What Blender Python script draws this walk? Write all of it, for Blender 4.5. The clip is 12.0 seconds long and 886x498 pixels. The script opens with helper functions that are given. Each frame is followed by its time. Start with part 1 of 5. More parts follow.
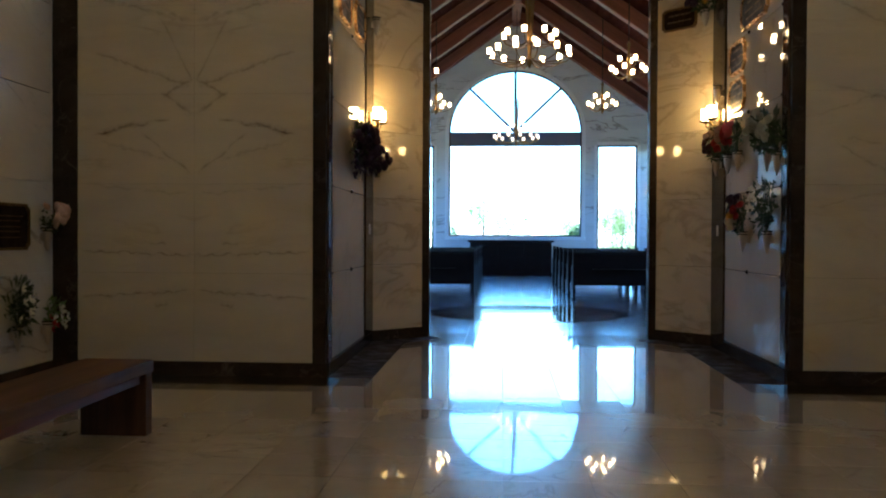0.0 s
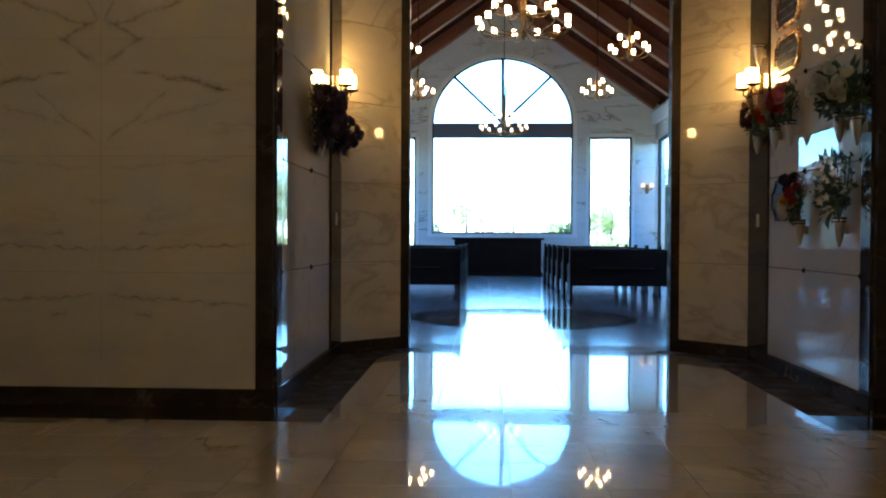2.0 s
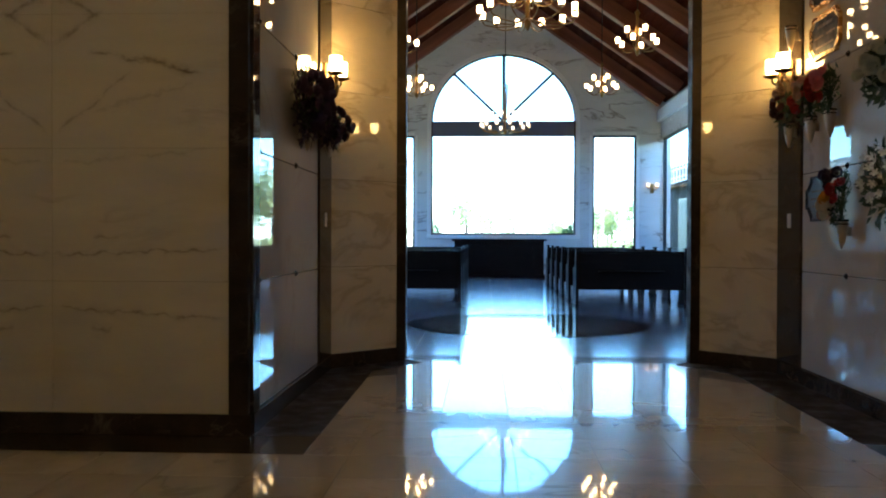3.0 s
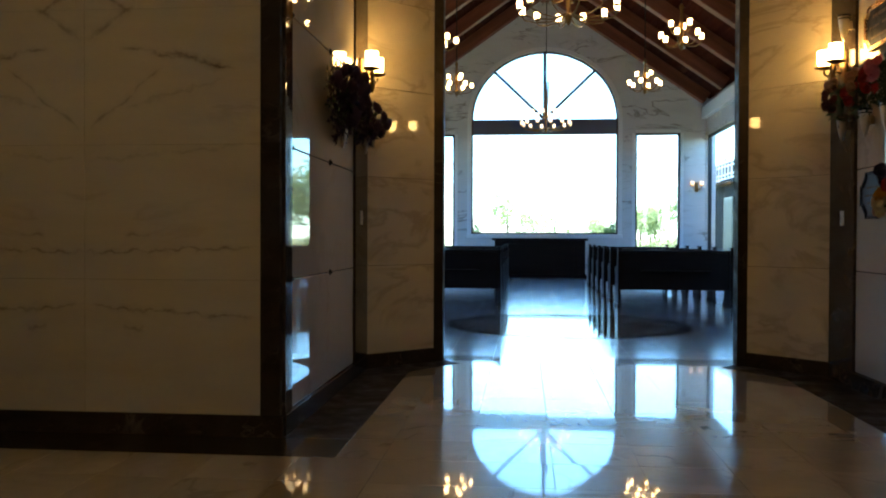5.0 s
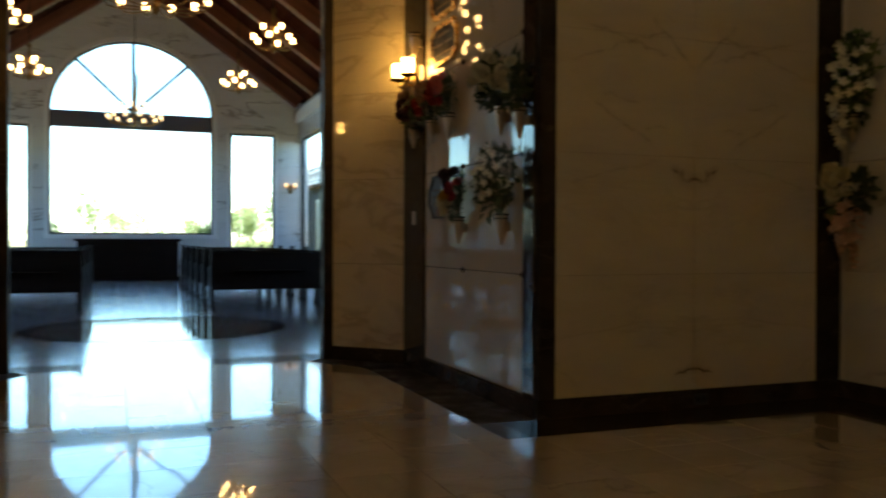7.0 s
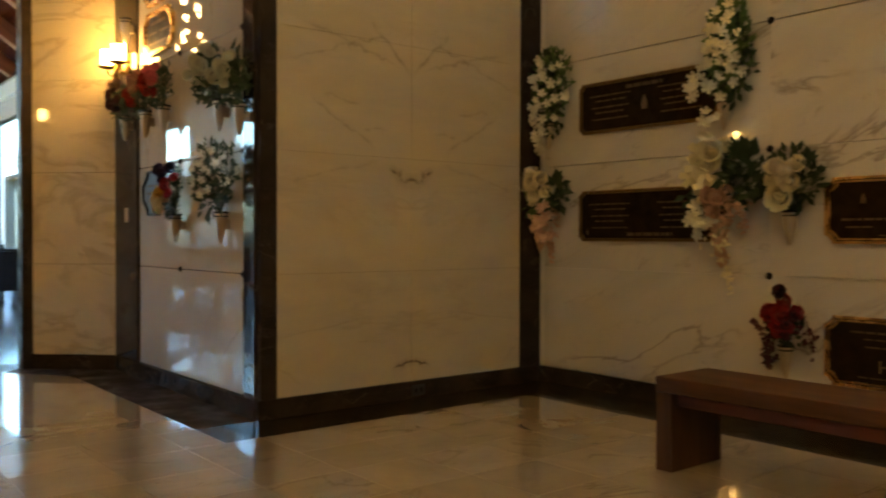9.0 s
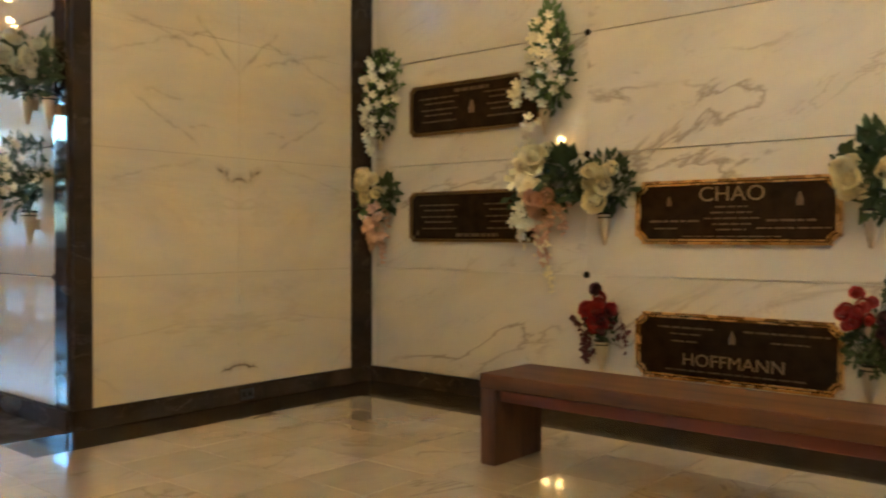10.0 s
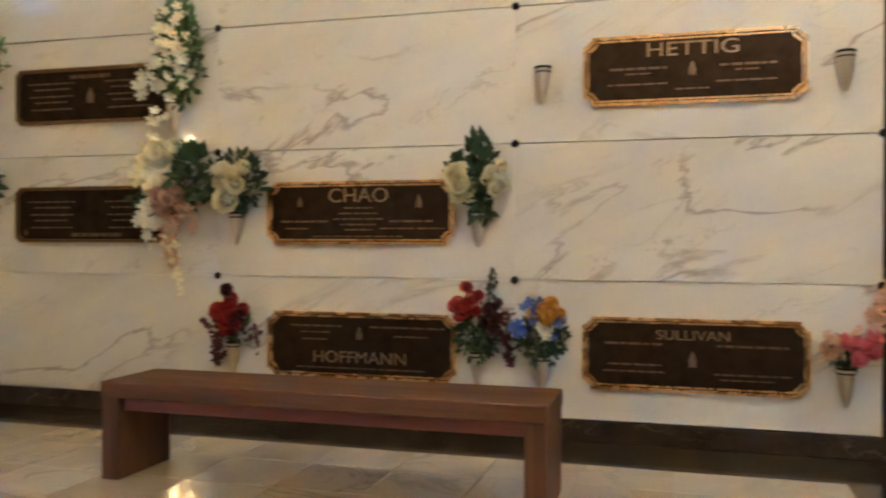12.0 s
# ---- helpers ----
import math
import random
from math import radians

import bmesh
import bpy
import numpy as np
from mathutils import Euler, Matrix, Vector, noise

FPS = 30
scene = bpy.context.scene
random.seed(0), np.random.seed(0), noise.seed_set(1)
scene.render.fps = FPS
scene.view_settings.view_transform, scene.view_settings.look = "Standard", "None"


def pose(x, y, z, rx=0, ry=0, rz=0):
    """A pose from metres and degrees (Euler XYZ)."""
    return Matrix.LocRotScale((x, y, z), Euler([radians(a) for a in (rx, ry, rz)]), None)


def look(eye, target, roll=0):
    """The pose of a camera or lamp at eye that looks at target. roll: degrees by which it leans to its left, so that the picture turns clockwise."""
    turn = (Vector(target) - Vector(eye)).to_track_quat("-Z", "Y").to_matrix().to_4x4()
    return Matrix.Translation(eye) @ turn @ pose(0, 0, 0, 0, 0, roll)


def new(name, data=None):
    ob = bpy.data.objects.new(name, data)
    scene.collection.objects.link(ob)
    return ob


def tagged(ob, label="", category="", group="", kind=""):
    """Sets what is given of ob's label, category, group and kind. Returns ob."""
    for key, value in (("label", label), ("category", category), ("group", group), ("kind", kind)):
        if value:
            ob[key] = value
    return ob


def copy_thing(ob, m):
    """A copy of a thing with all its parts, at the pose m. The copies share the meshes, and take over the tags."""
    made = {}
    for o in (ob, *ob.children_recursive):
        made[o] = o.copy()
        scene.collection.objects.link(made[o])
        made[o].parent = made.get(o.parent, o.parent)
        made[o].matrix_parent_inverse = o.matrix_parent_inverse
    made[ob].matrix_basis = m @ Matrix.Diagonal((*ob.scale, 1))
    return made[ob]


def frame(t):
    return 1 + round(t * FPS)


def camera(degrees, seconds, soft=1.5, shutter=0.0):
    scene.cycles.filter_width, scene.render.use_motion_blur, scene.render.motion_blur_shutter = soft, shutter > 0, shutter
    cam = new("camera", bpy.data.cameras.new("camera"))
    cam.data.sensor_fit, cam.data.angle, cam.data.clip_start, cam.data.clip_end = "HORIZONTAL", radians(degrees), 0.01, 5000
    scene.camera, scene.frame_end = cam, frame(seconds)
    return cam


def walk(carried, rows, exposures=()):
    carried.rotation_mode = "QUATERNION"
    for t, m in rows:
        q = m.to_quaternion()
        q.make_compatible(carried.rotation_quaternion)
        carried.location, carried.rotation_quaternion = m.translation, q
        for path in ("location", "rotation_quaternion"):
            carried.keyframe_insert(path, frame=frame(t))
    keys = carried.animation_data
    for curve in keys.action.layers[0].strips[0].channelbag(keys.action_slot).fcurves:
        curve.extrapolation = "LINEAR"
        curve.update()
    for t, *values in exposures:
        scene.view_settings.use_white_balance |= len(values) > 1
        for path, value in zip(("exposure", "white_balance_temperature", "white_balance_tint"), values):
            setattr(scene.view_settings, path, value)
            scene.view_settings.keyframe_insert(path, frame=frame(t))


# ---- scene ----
cam = camera(54.6, 12.0, 2.0, 0.5)
PATH = [
    (0, (-0.469, 0.401, 1.287), (-0.604, 2.396, 1.259), 0.3),
    (0.5, (-0.51, 0.903, 1.262), (-0.629, 2.899, 1.234), 0.3),
    (1, (-0.536, 1.362, 1.226), (-0.643, 3.359, 1.196), 0.3),
    (1.5, (-0.562, 1.784, 1.204), (-0.661, 3.781, 1.174), 0.3),
    (2, (-0.587, 2.185, 1.204), (-0.682, 4.182, 1.176), 0.3),
    (2.5, (-0.625, 2.573, 1.216), (-0.717, 4.571, 1.186), 0.3),
    (3, (-0.625, 2.933, 1.218), (-0.719, 4.931, 1.192), 0.2),
    (3.5, (-0.621, 3.087, 1.234), (-0.716, 5.084, 1.203), 0.1),
    (3.7, (-0.611, 3.104, 1.23), (-0.727, 5.101, 1.2), 0.1),
    (5.3, (-0.597, 3.083, 1.204), (-0.787, 5.073, 1.177), 0.2),
    (5.5, (-0.584, 3.078, 1.203), (-0.713, 5.074, 1.177), 0.2),
    (6, (-0.573, 3.082, 1.198), (-0.413, 5.075, 1.172), 0.2),
    (6.5, (-0.558, 3.076, 1.196), (-0.107, 5.025, 1.171), 0.1),
    (7, (-0.528, 3.103, 1.174), (0.187, 4.971, 1.154), 0.2),
    (7.2, (-0.524, 3.09, 1.178), (0.278, 4.922, 1.156), 0.15),
    (8.8, (-0.5, 3.062, 1.188), (0.697, 4.664, 1.161), 0.1),
    (9, (-0.505, 3.062, 1.192), (0.753, 4.617, 1.164), 0.1),
    (9.5, (-0.482, 3.051, 1.189), (0.909, 4.488, 1.164), 0.1),
    (10, (-0.473, 3.017, 1.199), (1.053, 4.309, 1.171), 0.1),
    (10.5, (-0.481, 3.048, 1.185), (1.163, 4.187, 1.161), 0.2),
    (11, (-0.477, 3.034, 1.172), (1.267, 4.014, 1.154), 0.2),
    (11.5, (-0.465, 3.025, 1.176), (1.374, 3.812, 1.156), 0.2),
    (12, (-0.472, 3.023, 1.16), (1.451, 3.574, 1.148), 0.2),
]
walk(cam, [(t, look(eye, target, roll)) for t, eye, target, roll in PATH],
     [(0, 3.55, 5250, 4), (3.5, 3.42, 5950, 4), (5.5, 3.0, 6800, 4), (7.0, 2.78, 8000, 4), (9.0, 4.45, 7900, 4), (10.0, 5.65, 6100, 0), (11.0, 6.12, 5100, 0), (12.0, 5.95, 5000, 2)])

# ---------------------------------------------------------------- light
world = bpy.data.worlds.new("world")
scene.world = world
world.use_nodes = True
wn = world.node_tree.nodes
sky = wn.new("ShaderNodeTexSky")
sky.sky_type = "NISHITA"
sky.sun_disc = False
sky.sun_elevation, sky.sun_rotation = radians(74), radians(180)
sky.air_density, sky.dust_density, sky.ozone_density = 1.2, 0.1, 8.0
tint = wn.new("ShaderNodeMix")
tint.data_type, tint.blend_type = "RGBA", "MULTIPLY"
tint.inputs[0].default_value = 1.0
tint.inputs[7].default_value = (0.75, 1.0, 1.12, 1)
world.node_tree.links.new(sky.outputs[0], tint.inputs[6])
world.node_tree.links.new(tint.outputs[2], wn["Background"].inputs[0])
wn["Background"].inputs[1].default_value = 0.15
sun = new("sun", bpy.data.lights.new("sun", "SUN"))
sun.data.energy, sun.data.angle, sun.data.color = 5.0, radians(0.6), (1.0, 0.95, 0.88)
sun.matrix_world = look((0, -7, 24.4), (0, 0, 0))


# ---------------------------------------------------------------- materials
def material(name, color, rough=0.5, metal=0.0, spec=0.5):
    m = bpy.data.materials.new(name)
    m.use_nodes = True
    b = m.node_tree.nodes["Principled BSDF"]
    b.inputs["Base Color"].default_value = (*color, 1)
    b.inputs["Roughness"].default_value = rough
    b.inputs["Metallic"].default_value = metal
    b.inputs["Specular IOR Level"].default_value = spec
    return m


class Nodes:
    """Small help for wiring node materials."""

    def __init__(self, m):
        self.t = m.node_tree
        self.b = self.t.nodes["Principled BSDF"]

    def add(self, kind, **values):
        n = self.t.nodes.new("ShaderNode" + kind)
        for k, v in values.items():
            n.inputs[k.replace("_", " ")].default_value = v
        return n

    def link(self, a, b):
        self.t.links.new(a, b)

    def coords(self, scale=(1, 1, 1), turn=(0, 0, 0), vary=True, shift=(0, 0, 0), slanted=False):
        tc = self.add("TexCoord")
        out = tc.outputs["Object"]
        if vary:
            island = vary == "island"
            info = self.add("NewGeometry" if island else "ObjectInfo")
            mul = self.add("Math")
            mul.operation = "MULTIPLY"
            mul.inputs[1].default_value = 37.0
            self.link(info.outputs["Random Per Island" if island else "Random"], mul.inputs[0])
            f = self.add("VectorMath")
            f.operation = "ADD"
            self.link(out, f.inputs[0])
            self.link(mul.outputs[0], f.inputs[1])
            out = f.outputs[0]
        mp = self.add("Mapping")
        if slanted:
            mp.vector_type = "TEXTURE"
            scale = [1 / v for v in scale]
        mp.inputs["Scale"].default_value = scale
        mp.inputs["Location"].default_value = shift
        mp.inputs["Rotation"].default_value = [radians(a) for a in turn]
        self.link(out, mp.inputs["Vector"])
        return mp.outputs[0]

    def noise(self, co, scale, detail=4.0, rough=0.55, bend=0.0):
        n = self.add("TexNoise")
        n.inputs["Scale"].default_value = scale
        n.inputs["Detail"].default_value = detail
        n.inputs["Roughness"].default_value = rough
        n.inputs["Distortion"].default_value = bend
        self.link(co, n.inputs["Vector"])
        return n.outputs["Fac"]

    def ramp(self, fac, stops):
        r = self.add("ValToRGB")
        e = r.color_ramp.elements
        while len(e) < len(stops):
            e.new(0.5)
        for el, (p, c) in zip(e, stops):
            el.position = p
            el.color = (*c, 1) if len(c) == 3 else c
        self.link(fac, r.inputs[0])
        return r.outputs[0]

    def mix(self, fac, a, b, blend="MIX"):
        n = self.add("Mix")
        n.data_type, n.blend_type = "RGBA", blend
        if isinstance(fac, float):
            n.inputs[0].default_value = fac
        else:
            self.link(fac, n.inputs[0])
        for i, c in ((6, a), (7, b)):
            if isinstance(c, tuple):
                n.inputs[i].default_value = (*c, 1)
            else:
                self.link(c, n.inputs[i])
        return n.outputs[2]

    def math(self, op, a, b=0.0):
        n = self.add("Math")
        n.operation = op
        for i, v in enumerate((a, b)):
            if isinstance(v, (int, float)):
                n.inputs[i].default_value = v
            else:
                self.link(v, n.inputs[i])
        return n.outputs[0]

    def bump(self, height, strength, distance=0.01):
        n = self.add("Bump")
        n.inputs["Strength"].default_value = strength
        n.inputs["Distance"].default_value = distance
        self.link(height, n.inputs["Height"])
        self.link(n.outputs[0], self.b.inputs["Normal"])

    def vein(self, co, scale, width, bend=0.6, detail=5.0):
        """Thin crooked lines: where a bent noise crosses its middle."""
        f = self.noise(co, scale, detail, 0.55, bend)
        d = self.math("ABSOLUTE", self.math("SUBTRACT", f, 0.5))
        return self.ramp(d, [(0.0, (1, 1, 1)), (width, (0, 0, 0))])


def marble(name, base, cloud, veincol, turn=(0, 0, 0), stretch=(1, 1, 1), scale=1.0, rough=0.07,
           amount=0.75, fine=0.35, patchy=0.48, vary=True, spread=(0.7, 1.9), shift=(0, 0, 0), tone=0.0, wide=0.018, slanted=False):
    m = material(name, base, rough)
    n = Nodes(m)
    co = n.coords(stretch, turn, vary, shift, slanted)
    clouds = n.ramp(n.noise(co, 1.1 * scale, 6.0, 0.6, 0.4), [(0.32, (0, 0, 0)), (0.72, (1, 1, 1))])
    col = n.mix(clouds, base, cloud)
    big = n.vein(co, 0.75 * scale, wide, 0.9, 7.0)
    gate = n.ramp(n.noise(co, 0.9 * scale, 3.0, 0.5, 0.0), [(patchy, (0, 0, 0)), (patchy + 0.12, (1, 1, 1))])
    col = n.mix(n.math("MULTIPLY", n.math("MULTIPLY", big, gate), amount), col, veincol)
    thin = n.vein(co, 2.6 * scale, 0.010, 0.7, 5.0)
    gate2 = n.ramp(n.noise(co, 1.7 * scale, 3.0, 0.5, 0.2), [(0.5, (0, 0, 0)), (0.66, (1, 1, 1))])
    col = n.mix(n.math("MULTIPLY", n.math("MULTIPLY", thin, gate2), fine), col, veincol)
    grain = n.noise(co, 60.0, 3.0)
    col = n.mix(n.math("MULTIPLY", grain, 0.10), col, cloud)
    if tone:
        pick = n.add("NewGeometry" if vary == "island" else "ObjectInfo").outputs["Random Per Island" if vary == "island" else "Random"]
        col = n.mix(n.math("MULTIPLY", pick, tone), col, cloud)
    n.link(col, n.b.inputs["Base Color"])
    smear = n.ramp(n.noise(co, 5.0, 4.0), [(0.3, (rough * spread[0],) * 3), (0.75, (rough * spread[1],) * 3)])
    n.link(smear, n.b.inputs["Roughness"])
    n.bump(n.noise(co, 2.0, 2.0), 0.015, 0.004)
    return m


M_CRYPT = marble("white_veined_marble", (0.72, 0.68, 0.62), (0.60, 0.56, 0.50), (0.24, 0.18, 0.14), turn=(-23, 0, 0),
                 stretch=(1, 0.6, 1.9), scale=1.0, rough=0.022, amount=0.72, fine=0.40, slanted=True)


def bookmatched(name, veins):
    """Cream marble mirrored about its middle joint; veins: (height, slope, curve, from, to, half width, depth) over the distance from it."""
    m = material(name, (0.66, 0.57, 0.41), 0.09)
    n = Nodes(m)
    tc = n.add("TexCoord")
    sep = n.add("SeparateXYZ")
    n.link(tc.outputs["Object"], sep.inputs[0])
    u, z = n.math("ABSOLUTE", sep.outputs[0]), n.math("ADD", sep.outputs[2], 2.585)
    com = n.add("CombineXYZ")
    n.link(u, com.inputs[0])
    n.link(z, com.inputs[2])
    mp = n.add("Mapping")
    mp.inputs["Scale"].default_value = (0.6, 1, 2.1)
    mp.inputs["Location"].default_value = (len(name) * 1.7, 0.4, 2.9)
    n.link(com.outputs[0], mp.inputs["Vector"])
    co = mp.outputs[0]
    col = n.mix(n.ramp(n.noise(co, 1.4, 6.0, 0.6, 0.4), [(0.32, (0, 0, 0)), (0.72, (1, 1, 1))]), (0.66, 0.57, 0.41), (0.55, 0.47, 0.335))
    soft = n.math("MULTIPLY", n.vein(co, 1.3, 0.035, 0.4, 6.0), n.ramp(n.noise(co, 1.1, 3.0), [(0.50, (0, 0, 0)), (0.66, (1, 1, 1))]))
    col = n.mix(n.math("MULTIPLY", soft, 0.30), col, (0.31, 0.22, 0.13))
    wob = n.math("MULTIPLY", n.math("SUBTRACT", n.noise(com.outputs[0], 7.0, 6.0, 0.6), 0.5), 0.15)
    zz = n.math("ADD", z, wob)
    broken = n.ramp(n.noise(com.outputs[0], 9.0, 4.0), [(0.36, (0.15, 0.15, 0.15)), (0.60, (1, 1, 1))])
    for z0, slope, curve, a, b, wide, depth in veins:
        line = n.math("ADD", n.math("ADD", n.math("MULTIPLY", u, slope), n.math("MULTIPLY", n.math("MULTIPLY", u, u), curve)), z0)
        off = n.math("ABSOLUTE", n.math("SUBTRACT", zz, line))
        core = n.ramp(off, [(wide * 0.25, (1, 1, 1)), (wide, (0.22, 0.22, 0.22)), (wide * 3.2, (0, 0, 0))])
        mid, half = (a + b) / 2, (b - a) / 2
        ends = n.ramp(n.math("ABSOLUTE", n.math("SUBTRACT", u, mid)), [(half * 0.75, (1, 1, 1)), (half * 1.05, (0, 0, 0))])
        col = n.mix(n.math("MINIMUM", n.math("MULTIPLY", n.math("MULTIPLY", n.math("MULTIPLY", core, ends), broken), depth * 0.8), 1.0), col, (0.14, 0.095, 0.06))
    col = n.mix(n.math("MULTIPLY", n.noise(co, 60.0, 3.0), 0.10), col, (0.50, 0.41, 0.27))
    n.link(col, n.b.inputs["Base Color"])
    n.link(n.ramp(n.noise(co, 5.0, 4.0), [(0.3, (0.025,) * 3), (0.75, (0.06,) * 3)]), n.b.inputs["Roughness"])
    n.bump(n.noise(co, 2.0, 2.0), 0.008, 0.004)
    return m


M_BOOK_W = bookmatched("bookmatched_cream_marble", (
    (1.10, 0.04, 0.0, 0.0, 1.08, 0.011, 0.85), (0.79, -0.07, 0.0, 0.0, 1.08, 0.011, 0.85), (1.225, 0.0, 0.0, 0.25, 0.42, 0.014, 0.6),
    (0.64, 0.0, 0.0, 0.24, 0.38, 0.018, 0.7), (1.82, 0.85, 0.0, 0.04, 0.50, 0.018, 0.6), (2.40, 0.65, 0.0, 0.0, 0.32, 0.022, 0.7),
    (2.73, -0.55, 0.0, 0.0, 0.30, 0.018, 0.7), (2.40, -0.19, 0.0, 0.22, 0.95, 0.014, 0.8), (2.46, -0.26, 0.0, 0.5, 0.92, 0.014, 0.95),
    (2.64, 0.36, 0.0, 0.05, 0.95, 0.018, 0.65), (2.68, 1.9, 0.0, 0.0, 0.35, 0.022, 0.5), (1.66, 0.10, 0.0, 0.0, 1.0, 0.013, 0.35),
    (3.25, 0.25, 0.0, 0.0, 1.0, 0.02, 0.5), (1.90, 0.30, 0.0, 0.25, 0.9, 0.016, 0.35)))
M_BOOK_E = bookmatched("bookmatched_cream_marble_east", (
    (2.38, 0.95, 0.0, 0.0, 0.36, 0.018, 0.6), (2.38, 0.30, 0.0, 0.10, 0.95, 0.014, 0.45), (1.62, 0.62, 0.0, 0.32, 0.85, 0.015, 0.40),
    (1.60, 0.0, 2.2, -0.2, 0.20, 0.020, 2.2), (0.275, 0.0, -1.8, -0.17, 0.17, 0.016, 1.4), (1.79, -0.22, 0.0, 0.3, 1.05, 0.013, 0.3),
    (2.05, 0.15, 0.0, 0.45, 0.75, 0.014, 0.4), (2.72, -0.35, 0.0, 0.2, 1.0, 0.015, 0.5), (2.95, 0.5, 0.0, 0.0, 0.9, 0.02, 0.5),
    (1.95, 0.0, 0.0, 0.2, 0.42, 0.013, 0.5)))
M_SPLAY = marble("cream_veined_marble", (0.70, 0.60, 0.42), (0.60, 0.50, 0.35), (0.30, 0.21, 0.11), stretch=(1, 1, 2.0),
                 scale=1.25, rough=0.028, amount=0.45, fine=0.16, patchy=0.38, wide=0.05)
M_PASSAGE = marble("polished_grey_marble", (0.57, 0.50, 0.41), (0.49, 0.43, 0.35), (0.32, 0.26, 0.20), scale=1.0, rough=0.011,
                   amount=0.4)
M_CHAPEL = marble("grey_white_marble", (0.70, 0.68, 0.66), (0.60, 0.58, 0.56), (0.24, 0.20, 0.17), stretch=(0.55, 1, 1.8),
                  scale=0.9, rough=0.16, amount=0.9, patchy=0.42, vary=False)
M_FLOOR = marble("polished_floor_marble", (0.54, 0.455, 0.36), (0.37, 0.30, 0.225), (0.17, 0.115, 0.075), turn=(0, 0, 32),
                 stretch=(1, 1.8, 1), scale=1.3, rough=0.22, spread=(0.9, 1.15), tone=0.7, amount=0.6, fine=0.45, patchy=0.45)
M_FLOOR_JOINED = marble("polished_floor_marble_joined", (0.54, 0.455, 0.36), (0.37, 0.30, 0.225), (0.17, 0.115, 0.075), turn=(0, 0, 32),
                        stretch=(1, 1.8, 1), scale=1.3, rough=0.22, spread=(0.9, 1.15), tone=0.7, amount=0.6, fine=0.45, patchy=0.45, vary="island")
# Chapel copy of the floor marble; cool base colour stands in for blue daylight.
M_FLOOR_FAR = marble("daylight_tinted_chapel_marble", (0.42, 0.44, 0.45), (0.34, 0.35, 0.36), (0.20, 0.20, 0.19), turn=(0, 0, 32),
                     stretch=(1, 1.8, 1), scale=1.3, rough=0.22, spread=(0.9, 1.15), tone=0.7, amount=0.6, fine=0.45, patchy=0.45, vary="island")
for _m in (M_FLOOR, M_FLOOR_JOINED, M_FLOOR_FAR):
    _b = _m.node_tree.nodes["Principled BSDF"]
    _b.inputs["Specular IOR Level"].default_value = 0.15
    _b.inputs["Coat Weight"].default_value = 1.0
    _b.inputs["Coat IOR"].default_value = 1.63
    _b.inputs["Coat Roughness"].default_value = 0.035
# Hazier coat spreads the window glow along the aisle.
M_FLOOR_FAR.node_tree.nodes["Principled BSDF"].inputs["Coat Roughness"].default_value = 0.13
M_GRANITE = marble("dark_brown_granite", (0.022, 0.015, 0.011), (0.06, 0.043, 0.031), (0.16, 0.12, 0.09), stretch=(1, 1, 1.3),
                   scale=2.6, rough=0.09, amount=0.6, fine=0.5)
M_GRANITE.node_tree.nodes["Principled BSDF"].inputs["Specular IOR Level"].default_value = 0.13
M_HONED = marble("honed_brown_granite", (0.020, 0.013, 0.009), (0.05, 0.036, 0.026), (0.12, 0.09, 0.07), stretch=(1, 1, 1.3),
                 scale=2.6, rough=0.5, amount=0.6, fine=0.5)
M_HONED.node_tree.nodes["Principled BSDF"].inputs["Specular IOR Level"].default_value = 0.12
M_POLISHED = marble("polished_brown_granite", (0.022, 0.015, 0.011), (0.06, 0.043, 0.031), (0.16, 0.12, 0.09), stretch=(1, 1, 1.3),
                    scale=2.6, rough=0.03, amount=0.6, fine=0.5)
for _m in (M_PASSAGE, M_POLISHED):
    _b = _m.node_tree.nodes["Principled BSDF"]
    _b.inputs["Specular IOR Level"].default_value = 0.52
M_MEDAL = marble("medallion_marble", (0.30, 0.25, 0.20), (0.22, 0.18, 0.14), (0.05, 0.04, 0.03), scale=2.0, rough=0.05)


def wood(name, light, dark, rough, axis, scale=9.0, coat=0.0):
    m = material(name, light, rough)
    n = Nodes(m)
    s = [1.0, 1.0, 1.0]
    s[axis] = 0.07
    co = n.coords(tuple(s))
    ring = n.noise(co, scale, 6.0, 0.6, 0.5)
    pores = n.noise(co, scale * 9, 3.0, 0.6, 0.0)
    col = n.mix(n.ramp(ring, [(0.3, (0, 0, 0)), (0.7, (1, 1, 1))]), light, dark)
    col = n.mix(n.math("MULTIPLY", n.ramp(pores, [(0.5, (0, 0, 0)), (0.75, (1, 1, 1))]), 0.45), col, dark)
    n.link(col, n.b.inputs["Base Color"])
    n.b.inputs["Coat Weight"].default_value = coat
    n.b.inputs["Coat Roughness"].default_value = 0.25
    n.bump(pores, 0.12, 0.002)
    return m


M_BENCH = wood("red_brown_wood", (0.150, 0.066, 0.027), (0.056, 0.023, 0.010), 0.55, 1, 8.0, 0.0)
M_BENCH_X = wood("red_brown_wood_upright", (0.142, 0.062, 0.026), (0.054, 0.022, 0.010), 0.55, 2, 8.0, 0.0)
M_APRON = wood("reddish_rail_wood", (0.20, 0.045, 0.018), (0.09, 0.020, 0.009), 0.5, 1, 8.0)
M_PEW = wood("dark_stained_wood", (0.014, 0.008, 0.006), (0.008, 0.005, 0.004), 0.5, 0, 8.0, 0.0)
M_PEW_END = wood("dark_stained_wood_upright", (0.014, 0.008, 0.006), (0.008, 0.005, 0.004), 0.4, 2, 8.0, 0.05)
